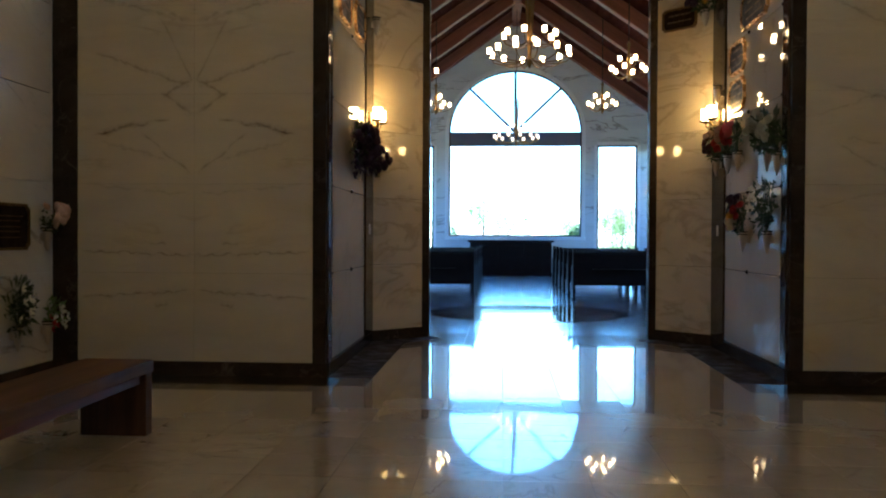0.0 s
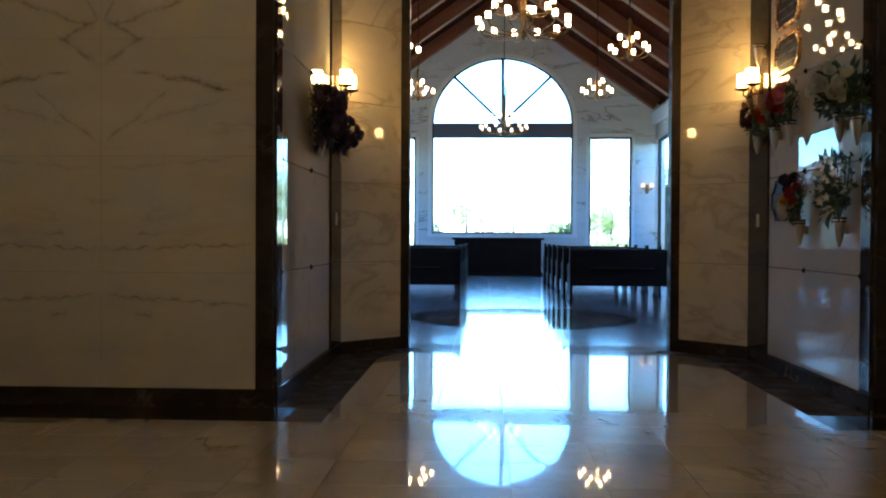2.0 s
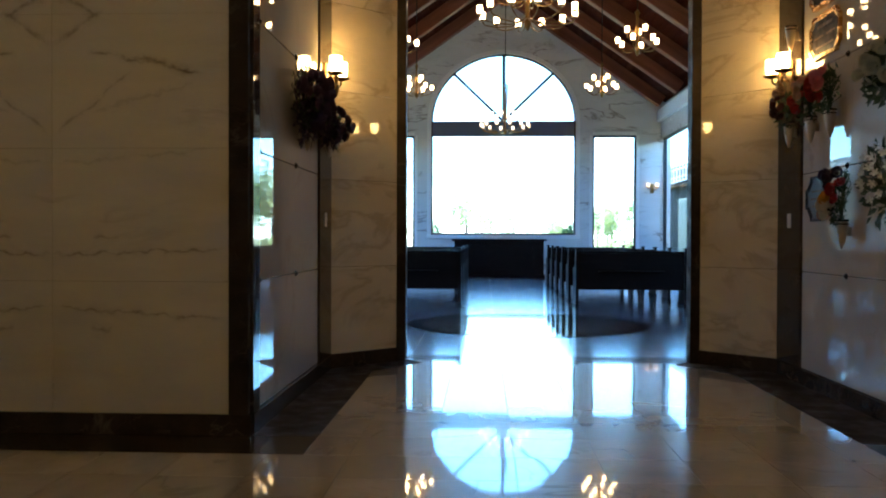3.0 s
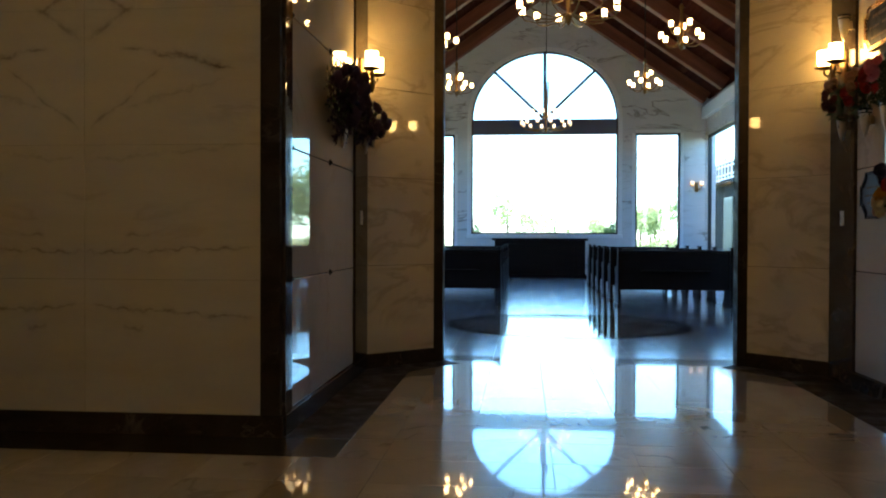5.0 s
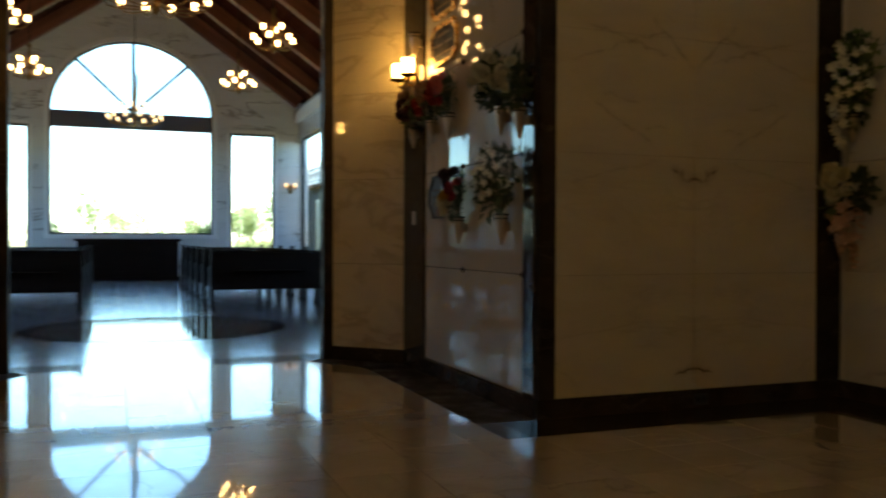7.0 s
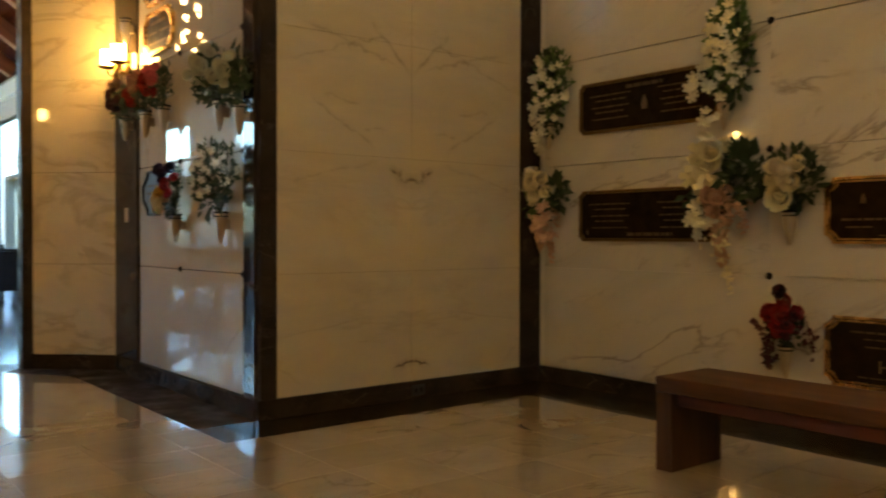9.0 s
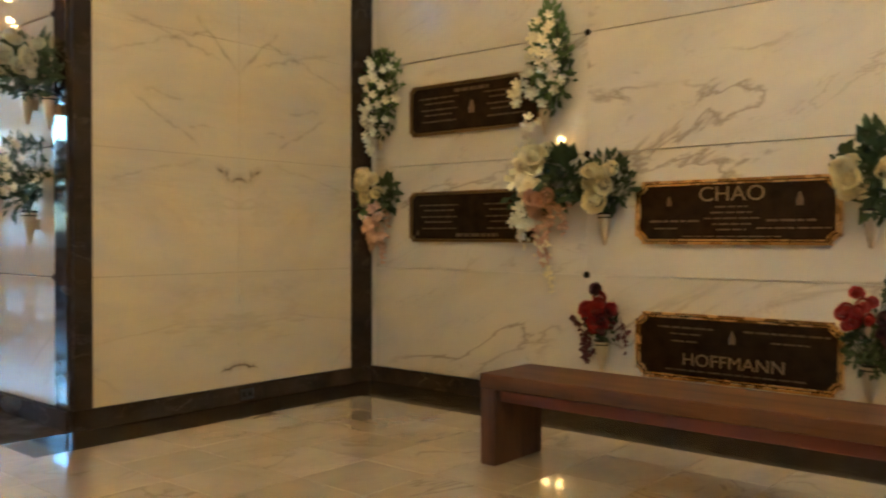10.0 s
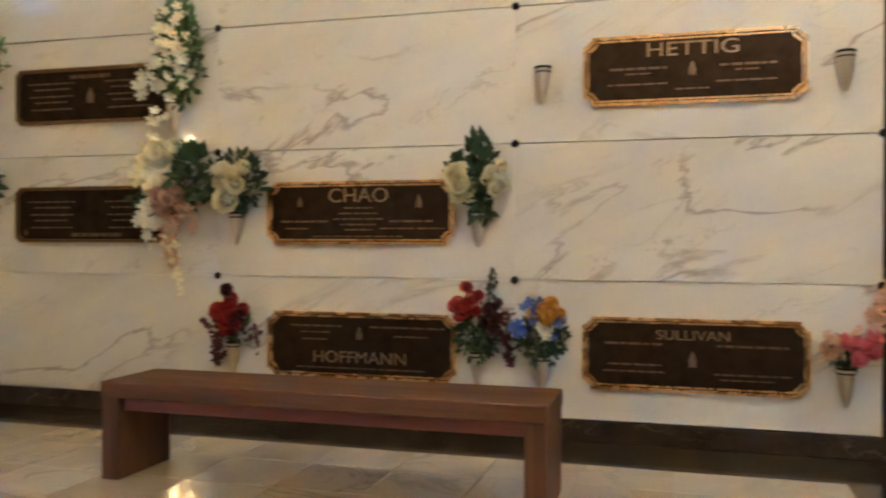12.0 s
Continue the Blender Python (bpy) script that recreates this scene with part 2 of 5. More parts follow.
for _m, _v in ((M_PEW, 0.08), (M_PEW_END, 0.12), (M_BENCH, 0.22), (M_BENCH_X, 0.22)):
    _m.node_tree.nodes["Principled BSDF"].inputs["Specular IOR Level"].default_value = _v
M_BEAM = wood("red_brown_rafter_wood", (0.25, 0.090, 0.052), (0.13, 0.044, 0.026), 0.6, 0, 5.0)
M_PLANK = wood("dark_red_ceiling_planks", (0.065, 0.020, 0.013), (0.035, 0.011, 0.008), 1.0, 1, 5.0)
M_PLANK.node_tree.nodes["Principled BSDF"].inputs["Specular IOR Level"].default_value = 0.0
M_BEAM.node_tree.nodes["Principled BSDF"].inputs["Specular IOR Level"].default_value = 0.25

M_PLASTER = material("off_white_plaster", (0.74, 0.71, 0.66), 0.85)
_n = Nodes(M_PLASTER)
_co = _n.coords(vary=False)
_n.link(_n.mix(_n.noise(_co, 0.8, 5.0), (0.76, 0.73, 0.68), (0.68, 0.65, 0.60)), _n.b.inputs["Base Color"])
_n.bump(_n.noise(_co, 140.0, 3.0), 0.15, 0.002)
M_TRIM = material("white_painted_trim", (0.78, 0.77, 0.75), 0.4)
_n = Nodes(M_TRIM)
_n.link(_n.mix(_n.noise(_n.coords(), 3.0, 4.0), (0.80, 0.79, 0.77), (0.70, 0.69, 0.67)), _n.b.inputs["Base Color"])
M_GROUT = material("grey_grout", (0.20, 0.16, 0.13), 0.8)
M_FRAME = material("dark_bronze_window_frame", (0.025, 0.025, 0.027), 0.4, 0.5)
M_SPANDREL = material("blue_grey_spandrel_panel", (0.05, 0.09, 0.16), 0.3)

M_SLATE = material("grey_slate_plaque", (0.075, 0.085, 0.09), 0.35)
_n = Nodes(M_SLATE)
_n.link(_n.mix(_n.noise(_n.coords(), 18.0, 4.0), (0.085, 0.095, 0.10), (0.05, 0.055, 0.06)), _n.b.inputs["Base Color"])

M_GLASS = bpy.data.materials.new("window_glass")
M_GLASS.use_nodes = True
_t = M_GLASS.node_tree
_t.nodes.remove(_t.nodes["Principled BSDF"])
_tr, _gl, _mx = (_t.nodes.new("ShaderNode" + k) for k in ("BsdfTransparent", "BsdfGlossy", "MixShader"))
_gl.inputs["Roughness"].default_value = 0.02
_mx.inputs[0].default_value = 0.06
_t.links.new(_tr.outputs[0], _mx.inputs[1])
_t.links.new(_gl.outputs[0], _mx.inputs[2])
_t.links.new(_mx.outputs[0], _t.nodes["Material Output"].inputs[0])


def metal(name, a, b, rough, scale=12.0):
    m = material(name, a, rough, 1.0)
    n = Nodes(m)
    co = n.coords()
    f = n.noise(co, scale, 5.0)
    n.link(n.mix(f, a, b), n.b.inputs["Base Color"])
    n.link(n.ramp(f, [(0.3, (rough * 0.8,) * 3), (0.8, (min(1, rough * 1.6),) * 3)]), n.b.inputs["Roughness"])
    n.bump(n.noise(co, 220.0, 2.0), 0.1, 0.001)
    return m


M_BRONZE = metal("aged_dark_bronze", (0.046, 0.028, 0.017), (0.030, 0.019, 0.012), 0.5)
M_GOLD = metal("polished_bronze_border", (0.72, 0.44, 0.18), (0.52, 0.30, 0.11), 0.24)
M_LETTER = metal("pale_bronze_lettering", (0.36, 0.25, 0.14), (0.25, 0.17, 0.09), 0.42)
M_BAR = metal("dull_bronze_lettering", (0.22, 0.15, 0.09), (0.16, 0.10, 0.06), 0.5)
M_VASE = metal("pewter_bronze", (0.66, 0.56, 0.43), (0.50, 0.42, 0.31), 0.36)
M_BRASS = metal("antique_brass", (0.30, 0.19, 0.075), (0.17, 0.10, 0.04), 0.34)
M_IRON = metal("dark_rim_metal", (0.03, 0.026, 0.022), (0.02, 0.018, 0.016), 0.4)
M_SWITCH = material("ivory_plastic", (0.62, 0.58, 0.50), 0.35)
M_OUTLET = material("black_plastic", (0.012, 0.012, 0.012), 0.4)


def glow(name, color, strength):
    m = material(name, (0.8, 0.75, 0.65), 0.4)
    b = m.node_tree.nodes["Principled BSDF"]
    b.inputs["Emission Color"].default_value = (*color, 1)
    b.inputs["Emission Strength"].default_value = strength
    return m


M_SHADE = glow("lit_frosted_glass", (1.0, 0.60, 0.25), 2.9)
M_SCONCE = glow("lit_sconce_glass", (1.0, 0.58, 0.18), 5.0)
M_SHADE_FOYER = glow("lit_foyer_glass", (1.0, 0.65, 0.27), 4.3)
M_SHADE_FAR = glow("faint_frosted_glass", (1.0, 0.72, 0.42), 0.45)
M_SHADE_DIM = glow("dim_frosted_glass", (1.0, 0.60, 0.26), 0.25)


def petal(name, a, b):
    m = material(name, a, 0.65)
    n = Nodes(m)
    n.link(n.mix(n.noise(n.coords(), 22.0, 3.0), a, b), n.b.inputs["Base Color"])
    n.b.inputs["Sheen Weight"].default_value = 0.04
    return m


P_CREAM = petal("cream_petals", (0.88, 0.83, 0.62), (0.80, 0.71, 0.46))
P_WHITE = petal("white_petals", (0.72, 0.69, 0.58), (0.55, 0.55, 0.42))
P_RED = petal("red_petals", (0.50, 0.016, 0.016), (0.26, 0.008, 0.010))
P_DARKRED = petal("burgundy_petals", (0.10, 0.008, 0.014), (0.05, 0.005, 0.010))
P_PINK = petal("pink_petals", (0.75, 0.10, 0.17), (0.68, 0.25, 0.27))
P_PEACH = petal("peach_petals", (0.66, 0.42, 0.32), (0.58, 0.36, 0.24))
P_YELLOW = petal("yellow_petals", (0.75, 0.42, 0.03), (0.60, 0.28, 0.02))
P_BLUE = petal("blue_petals", (0.06, 0.10, 0.38), (0.10, 0.16, 0.45))
P_PURPLE = petal("dark_purple_petals", (0.028, 0.010, 0.040), (0.05, 0.018, 0.06))
P_LEAF = petal("dark_green_leaves", (0.032, 0.062, 0.018), (0.018, 0.040, 0.012))
P_LIGHTLEAF = petal("yellow_green_leaves", (0.14, 0.22, 0.06), (0.07, 0.13, 0.04))
M_TREE = petal("tree_leaves", (0.20, 0.26, 0.12), (0.14, 0.20, 0.08))
_t = M_TREE.node_tree
_tl, _mx = _t.nodes.new("ShaderNodeBsdfTranslucent"), _t.nodes.new("ShaderNodeMixShader")
_tl.inputs[0].default_value = (0.16, 0.24, 0.07, 1)
_mx.inputs[0].default_value = 0.5
_t.links.new(_t.nodes["Principled BSDF"].outputs[0], _mx.inputs[1])
_t.links.new(_tl.outputs[0], _mx.inputs[2])
_t.links.new(_mx.outputs[0], _t.nodes["Material Output"].inputs[0])
M_BARK = petal("bark", (0.10, 0.075, 0.055), (0.06, 0.045, 0.035))


# ---------------------------------------------------------------- mesh help
def box(bm, x0, x1, y0, y1, z0, z1, bevel=0.0, segs=1):
    r = bmesh.ops.create_cube(bm, size=1.0)
    vs = r["verts"]
    for v in vs:
        v.co = Vector(((x0 + x1) / 2 + v.co.x * (x1 - x0), (y0 + y1) / 2 + v.co.y * (y1 - y0), (z0 + z1) / 2 + v.co.z * (z1 - z0)))
    if bevel > 0:
        es = list({e for v in vs for e in v.link_edges})
        bmesh.ops.bevel(bm, geom=es, offset=bevel, segments=segs, profile=0.5, affect="EDGES")
    return bm


def boxed(*a, **k):
    return box(bmesh.new(), *a, **k)


def prism(bm, pts, z0, z1):
    """Upright prism over a plan outline given counter-clockwise."""
    lo = [bm.verts.new((x, y, z0)) for x, y in pts]
    hi = [bm.verts.new((x, y, z1)) for x, y in pts]
    n = len(pts)
    bm.faces.new(lo[::-1])
    bm.faces.new(hi)
    for i in range(n):
        bm.faces.new((lo[i], lo[(i + 1) % n], hi[(i + 1) % n], hi[i]))
    return bm


def slab(bm, pts, y0, y1):
    """Prism over an outline in x, z, running from y0 to y1."""
    a = [bm.verts.new((x, y0, z)) for x, z in pts]
    b = [bm.verts.new((x, y1, z)) for x, z in pts]
    n = len(pts)
    bm.faces.new(a)
    bm.faces.new(b[::-1])
    for i in range(n):
        bm.faces.new((a[(i + 1) % n], a[i], b[i], b[(i + 1) % n]))
    bmesh.ops.recalc_face_normals(bm, faces=bm.faces[:])
    return bm


def lathe(bm, profile, segs=16, at=(0, 0, 0), closed=True):
    rings = []
    for r, z in profile:
        rings.append([bm.verts.new((at[0] + r * math.cos(2 * math.pi * i / segs), at[1] + r * math.sin(2 * math.pi * i / segs), at[2] + z))
                      for i in range(segs)])
    for a, b in zip(rings, rings[1:]):
        for i in range(segs):
            j = (i + 1) % segs
            bm.faces.new((a[i], a[j], b[j], b[i]))
    if closed:
        bm.faces.new(rings[0][::-1])
        bm.faces.new(rings[-1])
    return bm


def tube(bm, pts, radii, segs=6):
    rings = []
    for i, p in enumerate(pts):
        p = Vector(p)
        d = (Vector(pts[min(i + 1, len(pts) - 1)]) - Vector(pts[max(i - 1, 0)])).normalized()
        a = d.cross(Vector((0.31, 0.17, 0.93)))
        a = a.normalized() if a.length > 1e-4 else Vector((1, 0, 0))
        b = d.cross(a)
        r = radii[i] if isinstance(radii, (list, tuple)) else radii
        rings.append([bm.verts.new(p + r * (math.cos(2 * math.pi * k / segs) * a + math.sin(2 * math.pi * k / segs) * b)) for k in range(segs)])
    for a, b in zip(rings, rings[1:]):
        for i in range(segs):
            j = (i + 1) % segs
            bm.faces.new((a[i], a[j], b[j], b[i]))
    bm.faces.new(rings[0][::-1])
    bm.faces.new(rings[-1])
    return bm


def mesh_of(name, bm, mat, smooth=False):
    bmesh.ops.recalc_face_normals(bm, faces=bm.faces[:])
    me = bpy.data.meshes.new(name)
    bm.to_mesh(me)
    bm.free()
    me.materials.append(mat)
    if smooth:
        me.shade_smooth()
    return me


def part(name, bm, mat, parent, label="", smooth=False):
    ob = new(name, mesh_of(name, bm, mat, smooth))
    ob.parent = parent
    return tagged(ob, label)


def share(name, me, parent, m=None):
    ob = new(name, me)
    ob.parent = parent
    if m is not None:
        ob.matrix_basis = m
    return ob


def thing(name, label, category, m=None, group="", kind=""):
    ob = new(name)
    if m is not None:
        ob.matrix_world = m
    return tagged(ob, label, category, group, kind)


def structure(name, bm, mat, label, category):
    return tagged(new(name, mesh_of(name, bm, mat)), label, category, "", "structure")


# ---------------------------------------------------------------- plan, in metres
FY = 8.12          # front wall of the foyer
PX = 2.06          # half width of the passage
WX = 4.61          # half width of the foyer
BACK = -5.5        # rear wall of the foyer
TOP = 7.0          # foyer ceiling
GY = 30.63         # window wall of the chapel
CX = 5.02          # half width of the chapel
EAVE, RIDGE = 5.26, 8.78
OX, OY = 1.45, 11.46   # opening into the chapel
ROWS_Z = (0.13, 0.944, 1.762, 2.585, 3.40, 4.22)

# ---------------------------------------------------------------- floor
bm = boxed(-CX - 0.5, CX + 0.5, BACK - 0.5, GY + 0.5, -0.3, -0.006)
floor = structure("floor", bm, M_GROUT, "polished cream marble tile floor with dark granite border", "floor")

BW, SB = 0.43, 0.54
border = []
for s in (-1, 1):
    border.append((min(s * (WX - SB), s * WX), max(s * (WX - SB), s * WX), BACK, FY))
    border.append((min(s * (PX - BW), s * (WX - SB)), max(s * (PX - BW), s * (WX - SB)), FY - BW, FY))
border.append((-WX + SB, WX - SB, 1.55, 2.28))
for x0, x1, y0, y1 in border:
    part("granite_border", boxed(x0, x1, y0, y1, -0.02, 0.0012), M_GRANITE, floor, "dark polished granite floor border")
for s in (-1, 1):
    pts = [(PX - BW, FY), (PX, FY), (PX, 10.86), (1.38, 11.48), (1.22, 11.28), (PX - BW, 10.70)]
    pts = [(s * x, y) for x, y in pts]
    part("granite_border", prism(bmesh.new(), pts if s > 0 else pts[::-1], -0.02, 0.0015), M_HONED, floor,
         "dark granite floor border")

# ---------------------------------------------------------------- foyer walls
def wall_panels(wall, side, y0, cols, width, mats, rows=ROWS_Z):
    """Crypt fronts of a side wall, with open joints, and a rosette at each crossing."""
    for c in range(cols):
        for z0, z1 in zip(rows, rows[1:]):
            w, h = width - 0.0008, z1 - z0 - 0.007
            me = mesh_of("marble_panel", boxed(-0.02, 0.02, -w / 2, w / 2, -h / 2, h / 2, bevel=0.0012), mats)
            share("marble_panel", me, wall, pose(side, y0 - (c + 0.5) * width, (z0 + z1) / 2))


def rosette_mesh():
    bm = bmesh.new()
    lathe(bm, [(0.024, 0.0), (0.024, 0.006), (0.016, 0.010), (0.010, 0.018), (0.004, 0.021)], 12)
    return mesh_of("rosette", bm, M_IRON, True)


ROSETTE = rosette_mesh()


def rosettes(wall, x, toward, places):
    for y, z in places:
        share("rosette", ROSETTE, wall, pose(x, y, z, 0, 90 * toward, 0))


walls = {}
for s, nm in ((1, "wall_east"), (-1, "wall_west")):
    bm = bmesh.new()
    x0, x1 = sorted((s * (WX + 0.02), s * (WX + 0.4)))
    zs = (5.7, 6.6)
    box(bm, x0, x1, BACK, FY, 0, zs[0])
    box(bm, x0, x1, BACK, FY, zs[1], TOP)
    for ya, yb in ((BACK, 0.0), (1.0, FY)):
        box(bm, x0, x1, ya, yb, zs[0], zs[1])
    w = structure(nm, bm, M_PLASTER, "foyer wall faced with white veined marble crypt fronts", "wall")
    walls[s] = w
    wall_panels(w, s * (WX + 0.012), 8.04, 3, 2.006, M_CRYPT)
    wall_panels(w, s * (WX + 0.012), 1.80, 3, 2.006, M_CRYPT)
    rosettes(w, s * (WX - 0.008), -s, [(8.04 - 2.006 * c, z) for c in (1, 2, 3) for z in ROWS_Z[1:5]])
    part("granite_post", boxed(*sorted((s * (WX - 0.022), s * (WX + 0.02))), 1.80, 2.02, 0.13, 4.6, bevel=0.003), M_GRANITE, w)
    part("granite_post", boxed(*sorted((s * (WX - 0.022), s * (WX + 0.02))), -4.6, -4.22, 0.13, 4.6, bevel=0.003), M_GRANITE, w)
    part("granite_cornice", boxed(*sorted((s * (WX - 0.03), s * (WX + 0.02))), BACK, FY - 0.03, 4.225, 4.5, bevel=0.004), M_GRANITE, w)
    tagged(new("baseboard", mesh_of("baseboard", boxed(*sorted((s * (WX - 0.02), s * (WX + 0.019))), BACK, FY - 0.02, 0.0, 0.127, bevel=0.003), M_GRANITE)),
           "dark polished granite baseboard", "baseboard", "", "structure")

front = {}
for s, nm in ((1, "wall_front_east"), (-1, "wall_front_west")):
    bm = bmesh.new()
    pts = [(s * (PX + 0.02), FY + 0.02), (s * (CX + 0.4), FY + 0.02), (s * (CX + 0.4), 11.70), (s * OX, 11.70), (s * OX, OY + 0.0),
           (s * 1.50, 11.445), (s * (PX + 0.02), 10.875)]
    prism(bm, pts if s > 0 else pts[::-1], 0, TOP)
    w = structure(nm, bm, M_HONED, "thick wall block faced with cream marble and dark granite", "wall")
    front[s] = w
    # face towards the foyer
    mid, half = s * (2.178 + 4.386) / 2, (4.386 - 2.178) / 2
    for c in (-1, 1):
        for z0, z1 in zip(ROWS_Z, ROWS_Z[1:]):
            bm = boxed(*sorted((c * 0.001, c * (half - 0.002))), -0.015, 0.015, z0 - 2.585 + 0.0006, z1 - 2.585 - 0.0006, bevel=0.0015)
            ob = part("marble_panel", bm, M_BOOK_E if s > 0 else M_BOOK_W, w)
            ob.location = (mid, FY + 0.005, 2.585)
    for xa, xb in ((PX - 0.002, 2.178), (4.386, WX)):
        part("granite_post", boxed(*sorted((s * xa, s * xb)), FY - 0.02, FY + 0.03, 0.13, 4.6, bevel=0.003), M_HONED, w)
    part("granite_cornice", boxed(*sorted((s * PX, s * WX)), FY - 0.03, FY + 0.03, 4.225, 4.5, bevel=0.004), M_GRANITE, w)
    part("plaster_face", boxed(*sorted((s * (PX - 0.0), s * WX)), FY - 0.01, FY + 0.03, 4.5, TOP), M_PLASTER, w)
    tagged(new("baseboard", mesh_of("baseboard", boxed(*sorted((s * (PX - 0.02), s * (WX - 0.02))), FY - 0.022, FY + 0.02, 0, 0.128, bevel=0.003), M_GRANITE)),
           "dark polished granite baseboard", "baseboard", "", "structure")
    # passage side: post, crypt fronts, pilaster
    part("granite_post", boxed(*sorted((s * (PX - 0.022), s * (PX + 0.03))), FY + 0.031, 8.31, 0.13, 4.6, bevel=0.003), M_POLISHED, w)
    for z0, z1 in zip(ROWS_Z, ROWS_Z[1:]):
        h = z1 - z0 - 0.006
        ob = part("marble_panel", boxed(-0.015, 0.015, -0.988, 0.988, -h / 2, h / 2, bevel=0.003), M_PASSAGE, w)
        ob.location = (s * (PX + 0.01), 9.30, (z0 + z1) / 2)
    rosettes(w, s * (PX - 0.006), -s, [(y, z) for y in (8.335, 9.40) for z in ROWS_Z[1:5]])
    part("granite_pilaster", boxed(*sorted((s * (PX - 0.025), s * (PX + 0.03))), 10.292, 10.845, 0.13, 4.6, bevel=0.004), M_GRANITE, w)
    tagged(new("baseboard", mesh_of("baseboard", boxed(*sorted((s * (PX - 0.028), s * (PX + 0.02))), FY + 0.03, 10.85, 0, 0.1275, bevel=0.003), M_GRANITE)),
           "dark polished granite baseboard", "baseboard", "", "structure")
    # splayed face beside the opening
    a, b = Vector((s * 2.075, 10.845)), Vector((s * 1.498, 11.41))
    d = (b - a).normalized()
    n2 = Vector((-d.y, d.x)) if s < 0 else Vector((d.y, -d.x))
    if n2.y > 0:
        n2 = -n2
    L = (b - a).length
    turn = math.degrees(math.atan2(d.y, d.x))
    for z0, z1 in ((0.13, 0.944), (0.944, 1.762), (1.762, 2.585), (2.585, 3.40), (3.40, 4.27)):
        h = z1 - z0 - 0.003
        bm = boxed(0.004, L - 0.002, -0.02, 0.02, -h / 2, h / 2, bevel=0.0015)
        ob = part("marble_panel", bm, M_SPLAY, w)
        ob.matrix_basis = pose(a.x + n2.x * 0.006, a.y + n2.y * 0.006, (z0 + z1) / 2, 0, 0, turn)
    bm = boxed(0.0, L, -0.02, 0.02, 0, 0.128, bevel=0.003)
    ob = tagged(new("baseboard", mesh_of("baseboard", bm, M_GRANITE)), "dark polished granite baseboard", "baseboard", "", "structure")
    ob.matrix_basis = pose(a.x + n2.x * 0.026, a.y + n2.y * 0.026, 0, 0, 0, turn)
    part("granite_jamb", boxed(*sorted((s * (OX - 0.058), s * 1.50)), 11.39, 11.56, 0, 4.44, bevel=0.004), M_HONED, w)

bm = boxed(-PX - 0.02, PX + 0.02, FY + 0.02, 11.70, 4.60, TOP)
structure("wall_over_passage", bm, M_PLASTER, "plastered wall above the passage", "wall")
bm = boxed(-OX - 0.1, OX + 0.1, 11.39, 11.71, 4.44, 4.598)
structure("trim_lintel", bm, M_GRANITE, "dark granite lintel over the chapel opening", "lintel")
bm = bmesh.new()
# Opening for an unseen window, added behind the camera as a daylight source.
RW0, RW1, RZ0, RZ1 = 3.95, 4.55, 4.6, 6.3
box(bm, -WX - 0.4, WX + 0.4, BACK - 0.3, BACK, 0, RZ0)
box(bm, -WX - 0.4, WX + 0.4, BACK - 0.3, BACK, RZ1, TOP)
for xa, xb in ((-WX - 0.4, RW0), (RW1, WX + 0.4)):
    box(bm, xa, xb, BACK - 0.3, BACK, RZ0, RZ1)
structure("wall_south", bm, M_PLASTER, "plain plastered rear wall of the foyer", "wall")
bm = boxed(-WX - 0.5, WX + 0.5, BACK - 0.3, 11.70, TOP, TOP + 0.25)
structure("ceiling_foyer", bm, M_PLASTER, "plain white foyer ceiling", "ceiling")

# Added window, kept out of sight and reflections; only brings cool light in.
win = thing("window_20", "unseen rear-wall window added to let in daylight", "window", None, "", "structure")
bm = bmesh.new()
for c in ((RW0, RW0 + 0.06, RZ0, RZ1), (RW1 - 0.06, RW1, RZ0, RZ1), (RW0 + 0.06, RW1 - 0.06, RZ0, RZ0 + 0.06), (RW0 + 0.06, RW1 - 0.06, RZ1 - 0.06, RZ1)):
    box(bm, c[0], c[1], BACK - 0.2, BACK - 0.1, c[2], c[3])
part("window_frame", bm, M_FRAME, win)
part("pane", boxed(RW0 + 0.03, RW1 - 0.03, BACK - 0.153, BACK - 0.147, RZ0 + 0.03, RZ1 - 0.03), M_GLASS, win).visible_shadow = False

# ---------------------------------------------------------------- chapel shell
WW, WSILL, WBAND0, WSPRING, WAPEX = 2.32, 1.32, 4.49, 4.98, 7.13
SW0, SW1, SZ0, SZ1 = 2.86, 4.24, 0.86, 4.51


def arch(x, z, r, h, segs=28):
    return [(x + r * math.cos(math.pi * i / segs), z + h * math.sin(math.pi * i / segs)) for i in range(segs + 1)]


